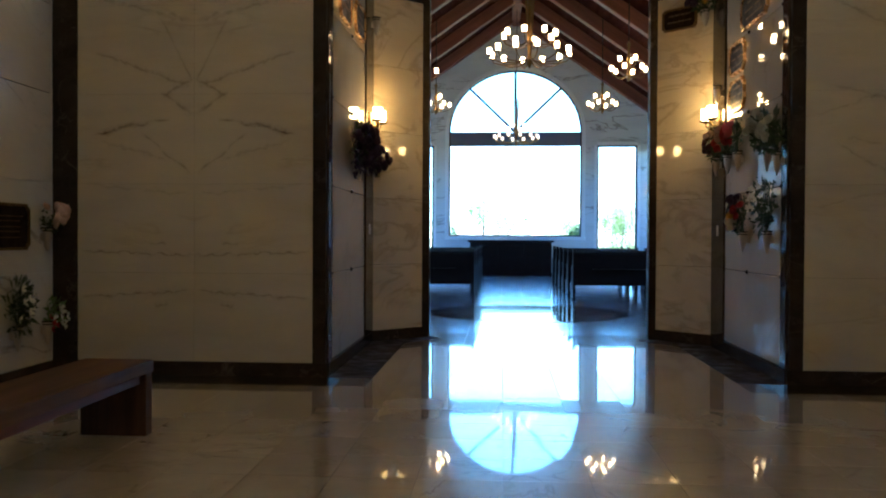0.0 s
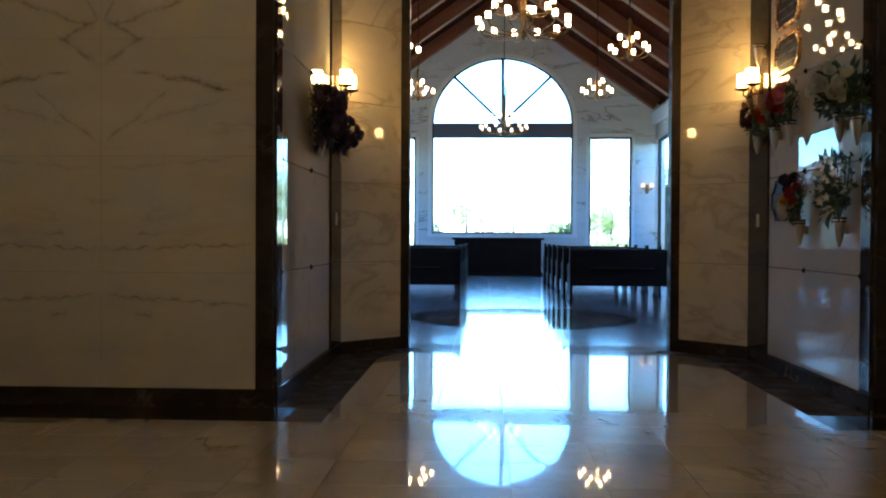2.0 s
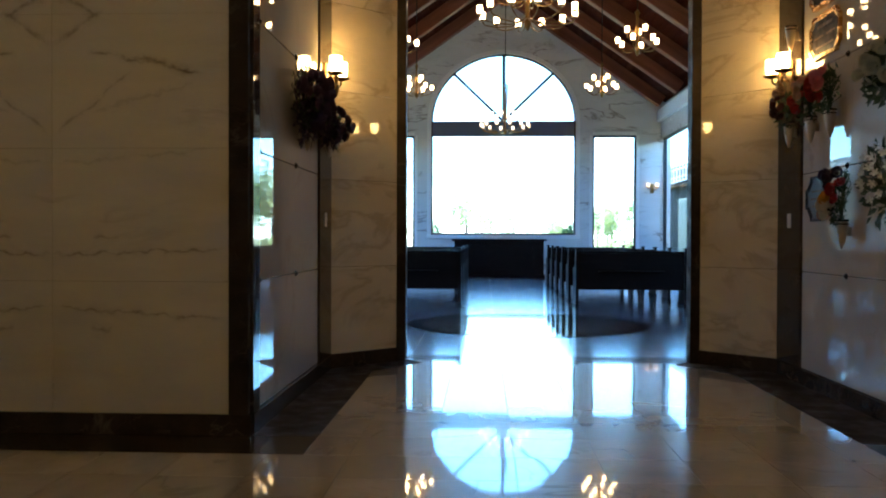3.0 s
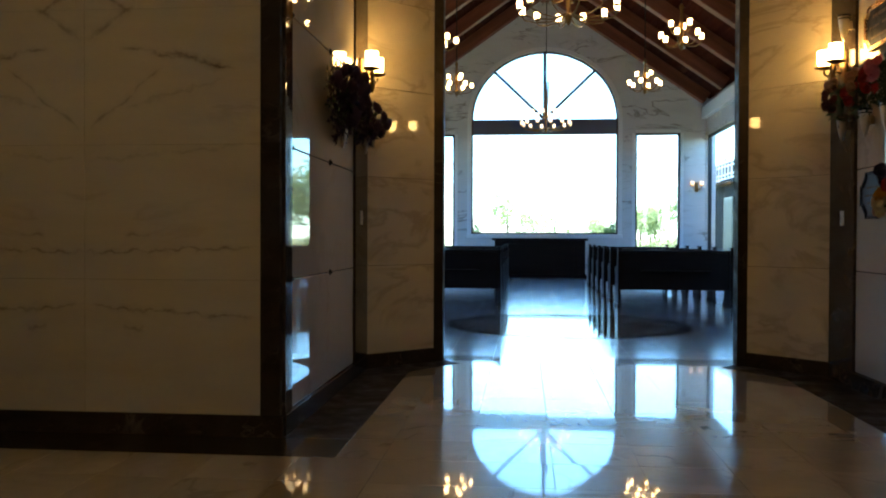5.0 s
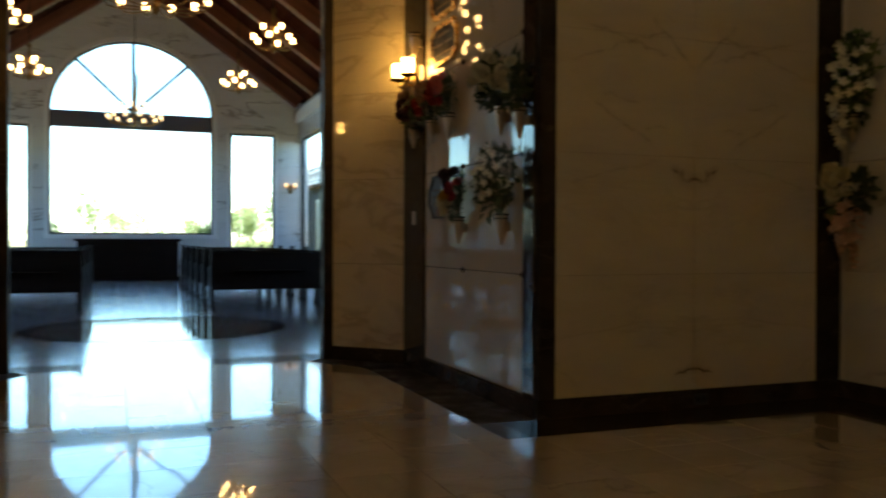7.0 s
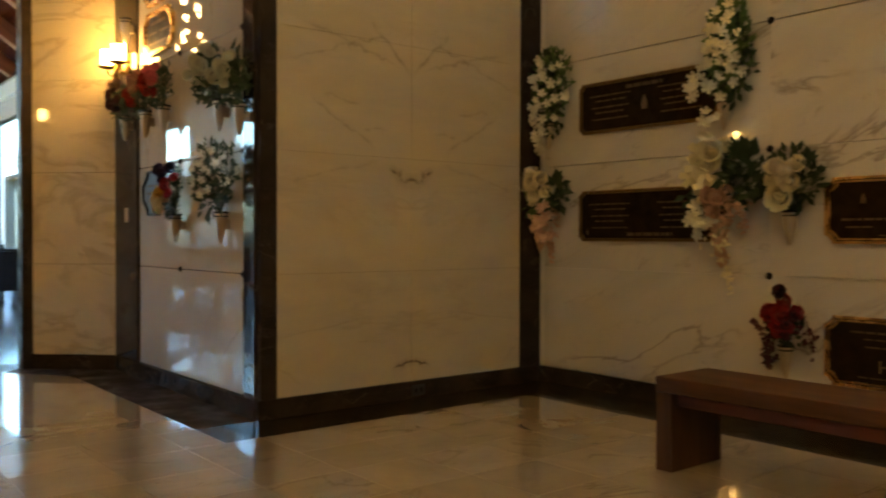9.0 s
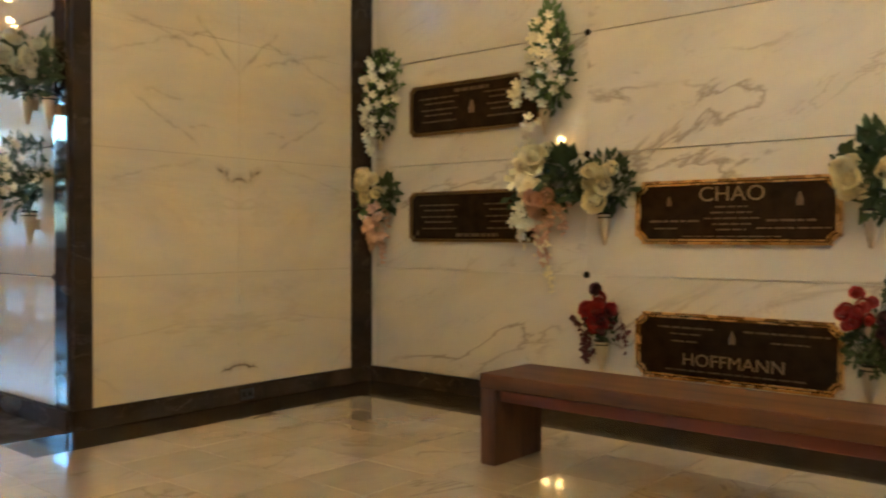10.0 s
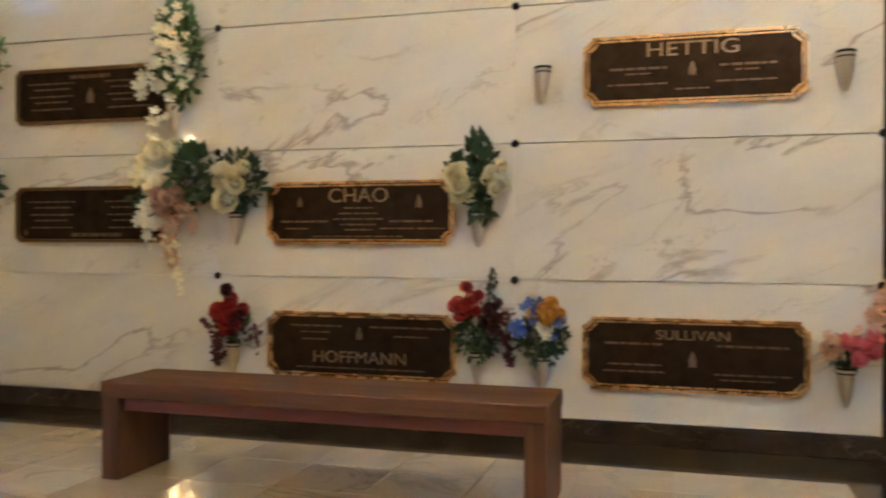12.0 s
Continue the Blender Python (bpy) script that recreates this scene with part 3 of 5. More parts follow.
def gable_wall():
    """Gable with an arched opening and two side windows: strips of wall between the openings."""
    bm = bmesh.new()
    y0, y1 = GY, GY + 0.3
    for s in (-1, 1):
        def bx(xa, xb, za, zb):
            box(bm, *sorted((s * xa, s * xb)), y0, y1, za, zb)
        bx(SW1, CX + 0.3, 0, EAVE)
        bx(SW0, SW1, 0, SZ0)
        bx(SW0, SW1, SZ1, EAVE)
        bx(WW, SW0, 0, EAVE)
        bx(0, WW, 0, WSILL)
        # above the spring of the arch, between the curve and the roof slope
        curve = [(WW * math.cos(math.pi / 2 * i / 16), WSPRING + (WAPEX - WSPRING) * math.sin(math.pi / 2 * i / 16)) for i in range(17)]
        top = RIDGE + 0.40
        for (xa, za), (xb, zb) in zip(curve, curve[1:]):
            def up(x):
                return top - 0.70 * x
            slab(bm, [(s * xa, za), (s * xa, up(xa)), (s * xb, up(xb)), (s * xb, zb)], y0, y1)
        slab(bm, [(s * WW, EAVE), (s * (CX + 0.3), EAVE), (s * (CX + 0.3), EAVE + 0.20), (s * WW, top - 0.70 * WW)], y0, y1)
        bx(WW - 0.001, WW, WSPRING, EAVE)
    return bm


structure("wall_north", gable_wall(), M_CHAPEL, "grey veined marble gable wall with arched window", "wall")


def frame_strip(bm, pts, w, d0, d1):
    """A flat bar of width w following points in x, z; inner side towards the outline's left."""
    for (xa, za), (xb, zb) in zip(pts, pts[1:]):
        t = Vector((xb - xa, zb - za)).normalized()
        nx, nz = -t.y * w, t.x * w
        slab(bm, [(xa, za), (xb, zb), (xb + nx, zb + nz), (xa + nx, za + nz)], d0, d1)


win = thing("window_1", "tall arched picture window with dark spandrel band", "window", None, "", "structure")
bm = bmesh.new()
pts = [(-WW, WSILL), (WW, WSILL), (WW, WSPRING)] + arch(0, WSPRING, WW, WAPEX - WSPRING)[1:] + [(-WW, WSILL)]
frame_strip(bm, pts, 0.055, GY + 0.06, GY + 0.16)
part("window_frame", bm, M_FRAME, win)
bm = bmesh.new()
frame_strip(bm, [(p[0] * 1.0, p[1]) for p in pts], -0.13, GY - 0.03, GY + 0.05)
part("casing", bm, M_TRIM, win, "white painted casing")
part("spandrel_panel", boxed(-WW + 0.05, WW - 0.05, GY + 0.03, GY + 0.18, WBAND0, WSPRING, bevel=0.01), M_SPANDREL, win, "blue-grey spandrel band")
for ang in (46, 90, 134):
    e = Vector((WW * math.cos(radians(ang)), (WAPEX - WSPRING) * math.sin(radians(ang))))
    bm = tube(bmesh.new(), [(0, GY + 0.075, WSPRING), (e.x, GY + 0.075, WSPRING + e.y)], 0.048, 6)
    part("mullion", bm, M_FRAME, win, "thin radiating glazing bar")
bm = slab(bmesh.new(), arch(0, WSPRING, WW - 0.03, WAPEX - WSPRING - 0.03), GY + 0.105, GY + 0.111)
part("pane", bm, M_GLASS, win).visible_shadow = False
part("pane", boxed(-WW + 0.03, WW - 0.03, GY + 0.105, GY + 0.111, WSILL + 0.03, WBAND0), M_GLASS, win).visible_shadow = False
part("window_sill", boxed(-WW - 0.15, WW + 0.15, GY - 0.06, GY + 0.08, WSILL - 0.13, WSILL, bevel=0.01), M_TRIM, win, "white sill")

for s, nm in ((-1, "window_2"), (1, "window_3")):
    win = thing(nm, "narrow full-height side window in dark frame", "window", None, "", "structure")
    xa, xb = sorted((s * SW0, s * SW1))
    bm = bmesh.new()
    frame_strip(bm, [(xa, SZ0), (xb, SZ0), (xb, SZ1), (xa, SZ1), (xa, SZ0)], 0.06, GY + 0.04, GY + 0.16)
    part("window_frame", bm, M_FRAME, win)
    bm = bmesh.new()
    frame_strip(bm, [(xa, SZ0), (xb, SZ0), (xb, SZ1), (xa, SZ1), (xa, SZ0)], -0.10, GY - 0.025, GY + 0.04)
    part("casing", bm, M_TRIM, win, "white painted casing")
    part("pane", boxed(xa + 0.03, xb - 0.03, GY + 0.1, GY + 0.106, SZ0 + 0.03, SZ1 - 0.03), M_GLASS, win).visible_shadow = False

BAYS = ((14.4, 18.0), (20.3, 23.9), (26.3, 30.60))
k = 4
for s, nm in ((1, "wall_chapel_east"), (-1, "wall_chapel_west")):
    bm = bmesh.new()
    xa, xb = sorted((s * CX, s * (CX + 0.3)))
    z0, z1 = 0.80, 4.42
    box(bm, xa, xb, 11.7, GY, 0, z0)
    box(bm, xa, xb, 11.7, GY, z1, EAVE + 0.2)
    ys = [11.7] + [v for b in BAYS for v in b] + [GY]
    for ya, yb in zip(ys[::2], ys[1::2]):
        box(bm, xa, xb, ya, yb, z0, z1)
    w = structure(nm, bm, M_CHAPEL, "grey veined marble chapel side wall", "wall")
    part("fascia", boxed(*sorted((s * (CX - 0.14), s * (CX - 0.001))), 11.7, GY - 0.002, 4.93, EAVE + 0.04, bevel=0.01), M_TRIM, w, "white fascia under the eaves")
    for ya, yb in BAYS:
        win = thing("window_%d" % k, "tall single-pane side window in dark frame", "window", None, "", "structure")
        k += 1
        xf = s * (CX + 0.12)
        bm = bmesh.new()
        for c in ((ya, ya + 0.06, z0, z1), (yb - 0.06, yb, z0, z1), (ya + 0.06, yb - 0.06, z0, z0 + 0.06), (ya + 0.06, yb - 0.06, z1 - 0.06, z1)):
            box(bm, xf - 0.05, xf + 0.05, *c)
        part("window_frame", bm, M_FRAME, win)
        part("pane", boxed(xf - 0.003, xf + 0.003, ya + 0.03, yb - 0.03, z0 + 0.03, z1 - 0.03), M_GLASS, win).visible_shadow = False

# wall over the opening, chapel side, and the roof
bm = bmesh.new()
slab(bm, [(-CX - 0.3, TOP), (CX + 0.3, TOP), (0, RIDGE + 2.0)], 11.4, 11.70)
structure("wall_south_gable", bm, M_CHAPEL, "marble gable above the chapel opening", "wall")
bm = bmesh.new()
for s in (-1, 1):
    n = 34
    for i in range(n):
        f0, f1 = i / n, (i + 1) / n - 0.0022
        xa, xb = s * (CX + 0.3) * f0, s * (CX + 0.3) * f1
        za, zb = RIDGE + 0.36 - abs(xa) * 0.70, RIDGE + 0.36 - abs(xb) * 0.70
        slab(bm, [(xa, za), (xb, zb), (xb, zb + 0.05), (xa, za + 0.05)], 11.4, GY + 0.3)
    slab(bm, [(0, RIDGE + 0.44), (s * (CX + 0.5), RIDGE + 0.44 - 0.7 * (CX + 0.5)), (s * (CX + 0.5), RIDGE + 0.7 - 0.7 * (CX + 0.5)), (0, RIDGE + 0.7)], 11.2, GY + 0.6)
structure("ceiling_chapel", bm, M_PLANK, "pitched ceiling of dark red-brown wooden planks", "ceiling")
roof = tagged(new("trim_rafters"), "exposed red-brown timber rafters under the pitched ceiling", "rafters", "", "structure")
for y in (12.9, 15.35, 17.8, 20.25, 22.7, 25.15, 27.6, 30.05):
    for s in (-1, 1):
        Lr = CX / math.cos(math.atan(0.70))
        bm = boxed(0.0, Lr, -0.14, 0.14, -0.36, 0.0, bevel=0.02)
        ob = part("rafter", bm, M_BEAM, roof)
        ob.matrix_basis = pose(0, y, RIDGE + 0.36) @ Matrix.Scale(s, 4, (1, 0, 0)) @ pose(0, 0, 0, 0, math.degrees(math.atan(0.70)), 0)
part("ridge_beam", boxed(-0.14, 0.14, 11.7, GY, RIDGE - 0.12, RIDGE + 0.30, bevel=0.02), M_BEAM, roof)

# medallion in the chapel floor
med = thing("floor_medallion", "round dark marble medallion inlaid in the floor", "medallion", pose(0, 15.10, 0), "", "structure")
part("disc", lathe(bmesh.new(), [(1.50, -0.02), (1.50, 0.0008)], 72), M_MEDAL, med, "brown marble disc")
bm = bmesh.new()
lathe(bm, [(1.50, -0.02), (1.50, 0.0012), (1.68, 0.0012), (1.68, -0.02)], 72, closed=False)
part("ring", bm, M_GRANITE, med, "black granite ring")

# ---------------------------------------------------------------- chapel furniture
def pew(side):
    p = thing("pew", "dark-stained wooden church pew with panelled back", "pew", None, "rows of pews")
    x0, x1 = 1.02, 2.98
    xs = lambda a, b: sorted((side * a, side * b))
    part("backrest", boxed(*xs(x0 + 0.05, x1 - 0.05), 0.02, 0.06, 0.30, 0.95, bevel=0.006), M_PEW, p)
    part("cap_rail", boxed(*xs(x0 + 0.05, x1 - 0.05), -0.01, 0.09, 0.952, 0.99, bevel=0.010, segs=2), M_PEW, p)
    part("seat", boxed(*xs(x0 + 0.05, x1 - 0.05), 0.062, 0.50, 0.42, 0.46, bevel=0.01), M_PEW, p)
    for x in (x0, x1 - 0.05):
        bm = bmesh.new()
        a, b = xs(x, x + 0.05)
        outline = [(0.0, 0.0), (0.54, 0.0), (0.54, 0.12), (0.48, 0.16), (0.48, 0.56), (0.56, 0.62), (0.54, 0.68), (0.20, 0.72), (0.12, 0.98),
                   (0.10, 1.02), (-0.02, 1.02), (-0.04, 0.98), (0.0, 0.9)]
        lo = [bm.verts.new((a, y, z)) for y, z in outline]
        hi = [bm.verts.new((b, y, z)) for y, z in outline]
        bm.faces.new(lo)
        bm.faces.new(hi[::-1])
        for i in range(len(outline)):
            j = (i + 1) % len(outline)
            bm.faces.new((lo[i], hi[i], hi[j], lo[j]))
        part("end_panel", bm, M_PEW_END, p)
        part("end_cap", boxed(a - 0.012, b + 0.012, -0.05, 0.13, 1.02, 1.045, bevel=0.008), M_PEW, p)
        part("foot", boxed(a - 0.012, b + 0.012, -0.02, 0.56, 0.0, 0.06, bevel=0.006), M_PEW, p)
    part("book_rack", boxed(*xs(x0 + 0.4, x1 - 0.4), -0.09, 0.018, 0.62, 0.64, bevel=0.004), M_PEW, p)
    return p


for s in (-1, 1):
    first = pew(s)
    first.matrix_world = pose(0, 18.29, 0)
    for i in range(1, 6):
        copy_thing(first, pose(0, 18.29 + 1.36 * i, 0))

altar = thing("altar_table", "dark wooden panelled altar front below the window", "altar", pose(-0.15, 29.1, 0))
part("plinth", boxed(-1.40, 1.40, -0.02, 0.82, 0, 0.10, bevel=0.008), M_PEW, altar)
part("body", boxed(-1.36, 1.36, 0.02, 0.78, 0.10, 1.12, bevel=0.008), M_PEW, altar)
part("top", boxed(-1.44, 1.44, -0.05, 0.84, 1.12, 1.19, bevel=0.012, segs=2), M_PEW, altar)
for i in range(3):
    xa = -1.10 + i * 0.76
    bm = bmesh.new()
    for c in ((xa, xa + 0.68, 0.20, 0.26), (xa, xa + 0.68, 0.96, 1.02), (xa, xa + 0.06, 0.26, 0.96), (xa + 0.62, xa + 0.68, 0.26, 0.96)):
        box(bm, c[0], c[1], -0.002, 0.025, c[2], c[3], bevel=0.006)
    part("panel_moulding", bm, M_PEW, altar)


# ---------------------------------------------------------------- lamps
def shade_mesh(r, h, mat, segs=12):
    bm = lathe(bmesh.new(), [(r * 0.72, 0.0), (r * 0.95, h * 0.12), (r, h * 0.45), (r, h), (r * 0.9, h), (r * 0.88, h * 0.5), (r * 0.6, h * 0.06)], segs, closed=False)
    return mesh_of("glass_shade", bm, mat, True)


SHADE = shade_mesh(0.042, 0.112, M_SHADE)
SHADE_FAR = shade_mesh(0.042, 0.112, M_SHADE_FAR)
SHADE_SCONCE = shade_mesh(0.056, 0.13, M_SCONCE)
SHADE_DIM = shade_mesh(0.055, 0.12, M_SHADE_DIM)
SHADE_FOYER = shade_mesh(0.047, 0.125, M_SHADE_FOYER)


def arm_mesh(r, rise):
    pts = [(0.03, 0, 0.02), (r * 0.35, 0, -0.07), (r * 0.7, 0, -0.06), (r * 0.95, 0, -0.01), (r, 0, rise)]
    bm = tube(bmesh.new(), pts, 0.011, 6)
    lathe(bm, [(0.012, 0.0), (0.05, 0.012), (0.055, 0.022), (0.03, 0.026)], 10, at=(r, 0, rise))
    return mesh_of("arm", bm, M_BRASS, True)


def chandelier(tiers, drop, height, label, x, y, z, glass=SHADE):
    """Tiers of (count, radius, height); z is the lowest tier's arms."""
    c = thing("chandelier", label, "chandelier", pose(x, y, z), "chapel chandeliers")
    prof = [(0.004, -0.16), (0.03, -0.12), (0.05, -0.06), (0.06, 0.0), (0.035, 0.05), (0.03, 0.25), (0.055, 0.32), (0.03, 0.42), (0.028, height), (0.05, height + 0.05), (0.012, height + 0.12)]
    part("column", lathe(bmesh.new(), prof, 14), M_BRASS, c, "turned antique brass column", True)
    if len(tiers) and tiers[0][0] > 6:
        for k in range(4):
            q = 1.571 * k + 0.4
            part("stem_rod", tube(bmesh.new(), [(0.02 * math.cos(q), 0.02 * math.sin(q), 0.1), (0.09 * math.cos(q), 0.09 * math.sin(q), height + 0.35)], 0.016, 6), M_BRASS, c, "slanting bronze stem rod")
    part("chain", tube(bmesh.new(), [(0, 0, height + 0.1), (0, 0, drop - z)], 0.012, 6), M_IRON, c, "thin dark suspension rod")
    for n, r, h in tiers:
        arm = arm_mesh(r, 0.05)
        for i in range(n):
            a = 360 * (i + 0.5 * (h > 0.1)) / n + 9
            one = share("arm", arm, c, pose(0, 0, h, 0, 0, a))
            share("glass_shade", glass, one, pose(r, 0, 0.072))
    return c


BIG = ((12, 0.71, 0.0), (8, 0.46, 0.31))
SMALL = ((6, 0.39, 0.0), (3, 0.20, 0.22))
chandelier(BIG, RIDGE - 0.1, 1.0, "large two-tier brass chandelier with frosted glass shades", 0.01, 15.63, 4.42)
chandelier(BIG, RIDGE - 0.1, 1.0, "large two-tier brass chandelier hanging before the window", 0.0, 28.4, 4.42, SHADE_FAR)
for s in (-1, 1):
    for y in (19.8, 24.8):
        chandelier(SMALL, RIDGE + 0.3 - 0.7 * 2.34, 0.62, "small two-tier brass chandelier with frosted glass shades", s * 2.34, y, 4.92)
chandelier(BIG, TOP, 1.0, "large brass chandelier hanging in the foyer", -0.2, 2.3, 5.1, SHADE_FOYER)


def sconce(x, y, z, rz, label, glass=None):
    c = thing("wall_sconce", label, "wall lamp", pose(x, y, z, 0, 0, rz), "wall sconces")
    bm = boxed(-0.06, 0.06, -0.025, 0.0, -0.20, 0.10, bevel=0.012, segs=2)
    part("backplate", bm, M_BRASS, c)
    bm = lathe(bmesh.new(), [(0.005, -0.20), (0.02, -0.17), (0.03, -0.13), (0.018, -0.09), (0.022, -0.02), (0.005, 0.02)], 10, at=(0, -0.10, 0))
    tube(bm, [(0, -0.02, -0.08), (0, -0.10, -0.07)], 0.014, 6)
    part("stem", bm, M_BRASS, c, "", True)
    for s in (-1, 1):
        bm = tube(bmesh.new(), [(0, -0.10, -0.06), (s * 0.07, -0.11, -0.10), (s * 0.13, -0.12, -0.07), (s * 0.14, -0.12, -0.03)], 0.010, 6)
        lathe(bm, [(0.015, -0.035), (0.07, -0.02), (0.08, -0.008), (0.04, -0.004)], 14, at=(s * 0.14, -0.12, 0))
        one = part("arm", bm, M_BRASS, c, "curved arm with drip dish", True)
        share("glass_shade", glass or SHADE_SCONCE, one, pose(s * 0.14, -0.12, 0.0))
    return c


for s in (-1, 1):
    sconce(s * (PX - 0.025), 10.52, 2.665, -90 * s, "two-light brass wall sconce on a granite pilaster")
for s in (-1, 1):
    sconce(s * 4.74, GY - 0.001, 2.86, 0, "two-light brass wall sconce beside the chapel window", SHADE_DIM)

# ---------------------------------------------------------------- outside
gm = bpy.data.materials.new("lawn")
gm.use_nodes = True
_n = Nodes(gm)
_co = _n.coords(vary=False)
_n.link(_n.mix(_n.noise(_co, 0.35, 6.0), (0.10, 0.14, 0.05), (0.20, 0.19, 0.11)), _n.b.inputs["Base Color"])
_n.b.inputs["Roughness"].default_value = 0.9
structure("ground", boxed(-900, 900, -900, 900, -0.9, -0.4), gm, "dry grass lawn stretching to the horizon", "ground")
M_STUCCO = material("grey_stucco", (0.012, 0.012, 0.012), 0.9)
_n = Nodes(M_STUCCO)
_n.link(_n.mix(_n.noise(_n.coords(), 1.5, 6.0), (0.012, 0.014, 0.013), (0.006, 0.007, 0.007)), _n.b.inputs["Base Color"])
M_STUCCO.node_tree.nodes["Principled BSDF"].inputs["Specular IOR Level"].default_value = 0.1
M_RAIL = material("white_metal_rail", (0.75, 0.75, 0.75), 0.4)


def tree(x, y, h, r, seed):
    rnd = random.Random(seed)
    t = thing("tree", "leafy green tree on the lawn", "tree", pose(x, y, -0.42), "trees on the lawn")
    bm = tube(bmesh.new(), [(0, 0, 0), (0.05, 0.02, h * 0.3), (0.0, 0.1, h * 0.55), (0.1, 0, h * 0.8)], [h * 0.035, h * 0.028, h * 0.018, h * 0.006], 8)
    limbs = []
    for i in range(9):
        a = rnd.random() * 6.28
        z0 = h * (0.32 + 0.05 * i)
        e = Vector((math.cos(a) * r * 0.7, math.sin(a) * r * 0.7, z0 + h * 0.18))
        tube(bm, [(0, 0, z0), tuple(e * 0.5 + Vector((0, 0, z0 * 0.5))), tuple(e)], [h * 0.012, h * 0.008, h * 0.003], 5)
        limbs.append(e)
    part("trunk", bm, M_BARK, t)
    verts, faces = [], []
    for i in range(900 if y < 115 else 300):
        c = rnd.choice(limbs) + Vector((rnd.gauss(0, r * 0.30), rnd.gauss(0, r * 0.30), rnd.gauss(0, h * 0.09)))
        u = Vector((rnd.gauss(0, 1), rnd.gauss(0, 1), rnd.gauss(0, 1))).normalized()
        v = u.orthogonal().normalized()
        sz = 0.042 * h * (0.5 + rnd.random())
        k = len(verts)
        verts += [c - u * sz, c + v * sz * 0.5, c + u * sz, c - v * sz * 0.5]
        faces.append((k, k + 1, k + 2, k + 3))
    me = bpy.data.meshes.new("crown")
    me.from_pydata([tuple(v) for v in verts], [], faces)
    me.materials.append(M_TREE)
    share("crown", me, t)
    return t


for i, (x, y, h, r) in enumerate(((-3.6, 150, 9.0, 2.6), (0.6, 142, 6.6, 2.6), (7, 150, 3.6, 2.4), (11, 145, 3.4, 2.2), (-13, 160, 4.4, 2.6), (19, 140, 5, 3.0), (27, 150, 6, 3.6), (-34, 160, 7, 4.0), (40, 160, 6, 4.0), (19.5, 96, 8.6, 3.6), (24.5, 102, 9.4, 4.0), (22.0, 110, 8.8, 3.6), (3.4, 120, 5.2, 2.4), (-0.8, 118, 4.6, 2.0), (8.6, 110, 4.0, 2.2), (12.8, 105, 5.0, 2.6), (15.5, 112, 6.0, 2.8))):
    tree(x, y, h, r, i)


def shrub(x, y, h, r, seed):
    rnd = random.Random(seed)
    t = thing("shrub", "rounded garden shrub outside the window", "shrub", pose(x, y, -0.42), "shrubs by the window")
    bm = bmesh.new()
    for i in range(6):
        a = i * 1.05
        tube(bm, [(0, 0, 0), (0.2 * r * math.cos(a), 0.2 * r * math.sin(a), h * 0.5), (0.5 * r * math.cos(a), 0.5 * r * math.sin(a), h * 0.8)], [0.03, 0.02, 0.008], 5)
    part("stems", bm, M_BARK, t)
    verts, faces = [], []
    for i in range(900):
        u = Vector((rnd.gauss(0, 1), rnd.gauss(0, 1), rnd.gauss(0, 1))).normalized()
        rad = 0.6 + 0.45 * rnd.random()
        c = Vector((u.x * r * rad, u.y * r * rad, h * 0.55 + u.z * h * 0.48 * rad))
        w = Vector((rnd.gauss(0, 1), rnd.gauss(0, 1), rnd.gauss(0, 1))).normalized()
        v = w.orthogonal().normalized()
        sz = 0.09 * (0.5 + rnd.random())
        k = len(verts)
        verts += [c - w * sz, c + v * sz * 0.45, c + w * sz, c - v * sz * 0.45]
        faces.append((k, k + 1, k + 2, k + 3))
    me = bpy.data.meshes.new("leaves")
    me.from_pydata([tuple(v) for v in verts], [], faces)
    me.materials.append(M_TREE)
    share("leaves", me, t)


for i, (x, y, h, r) in enumerate(((-2.5, 32.3, 2.2, 0.5), (2.45, 32.3, 2.2, 0.5), (3.0, 36, 1.4, 0.9), (4.6, 37, 1.7, 1.0), (5.8, 40, 1.5, 1.2), (0.6, 44, 1.6, 0.9), (1.9, 46, 1.7, 1.1), (-1.0, 50, 1.5, 1.0))):
    shrub(x, y, h, r, 50 + i)



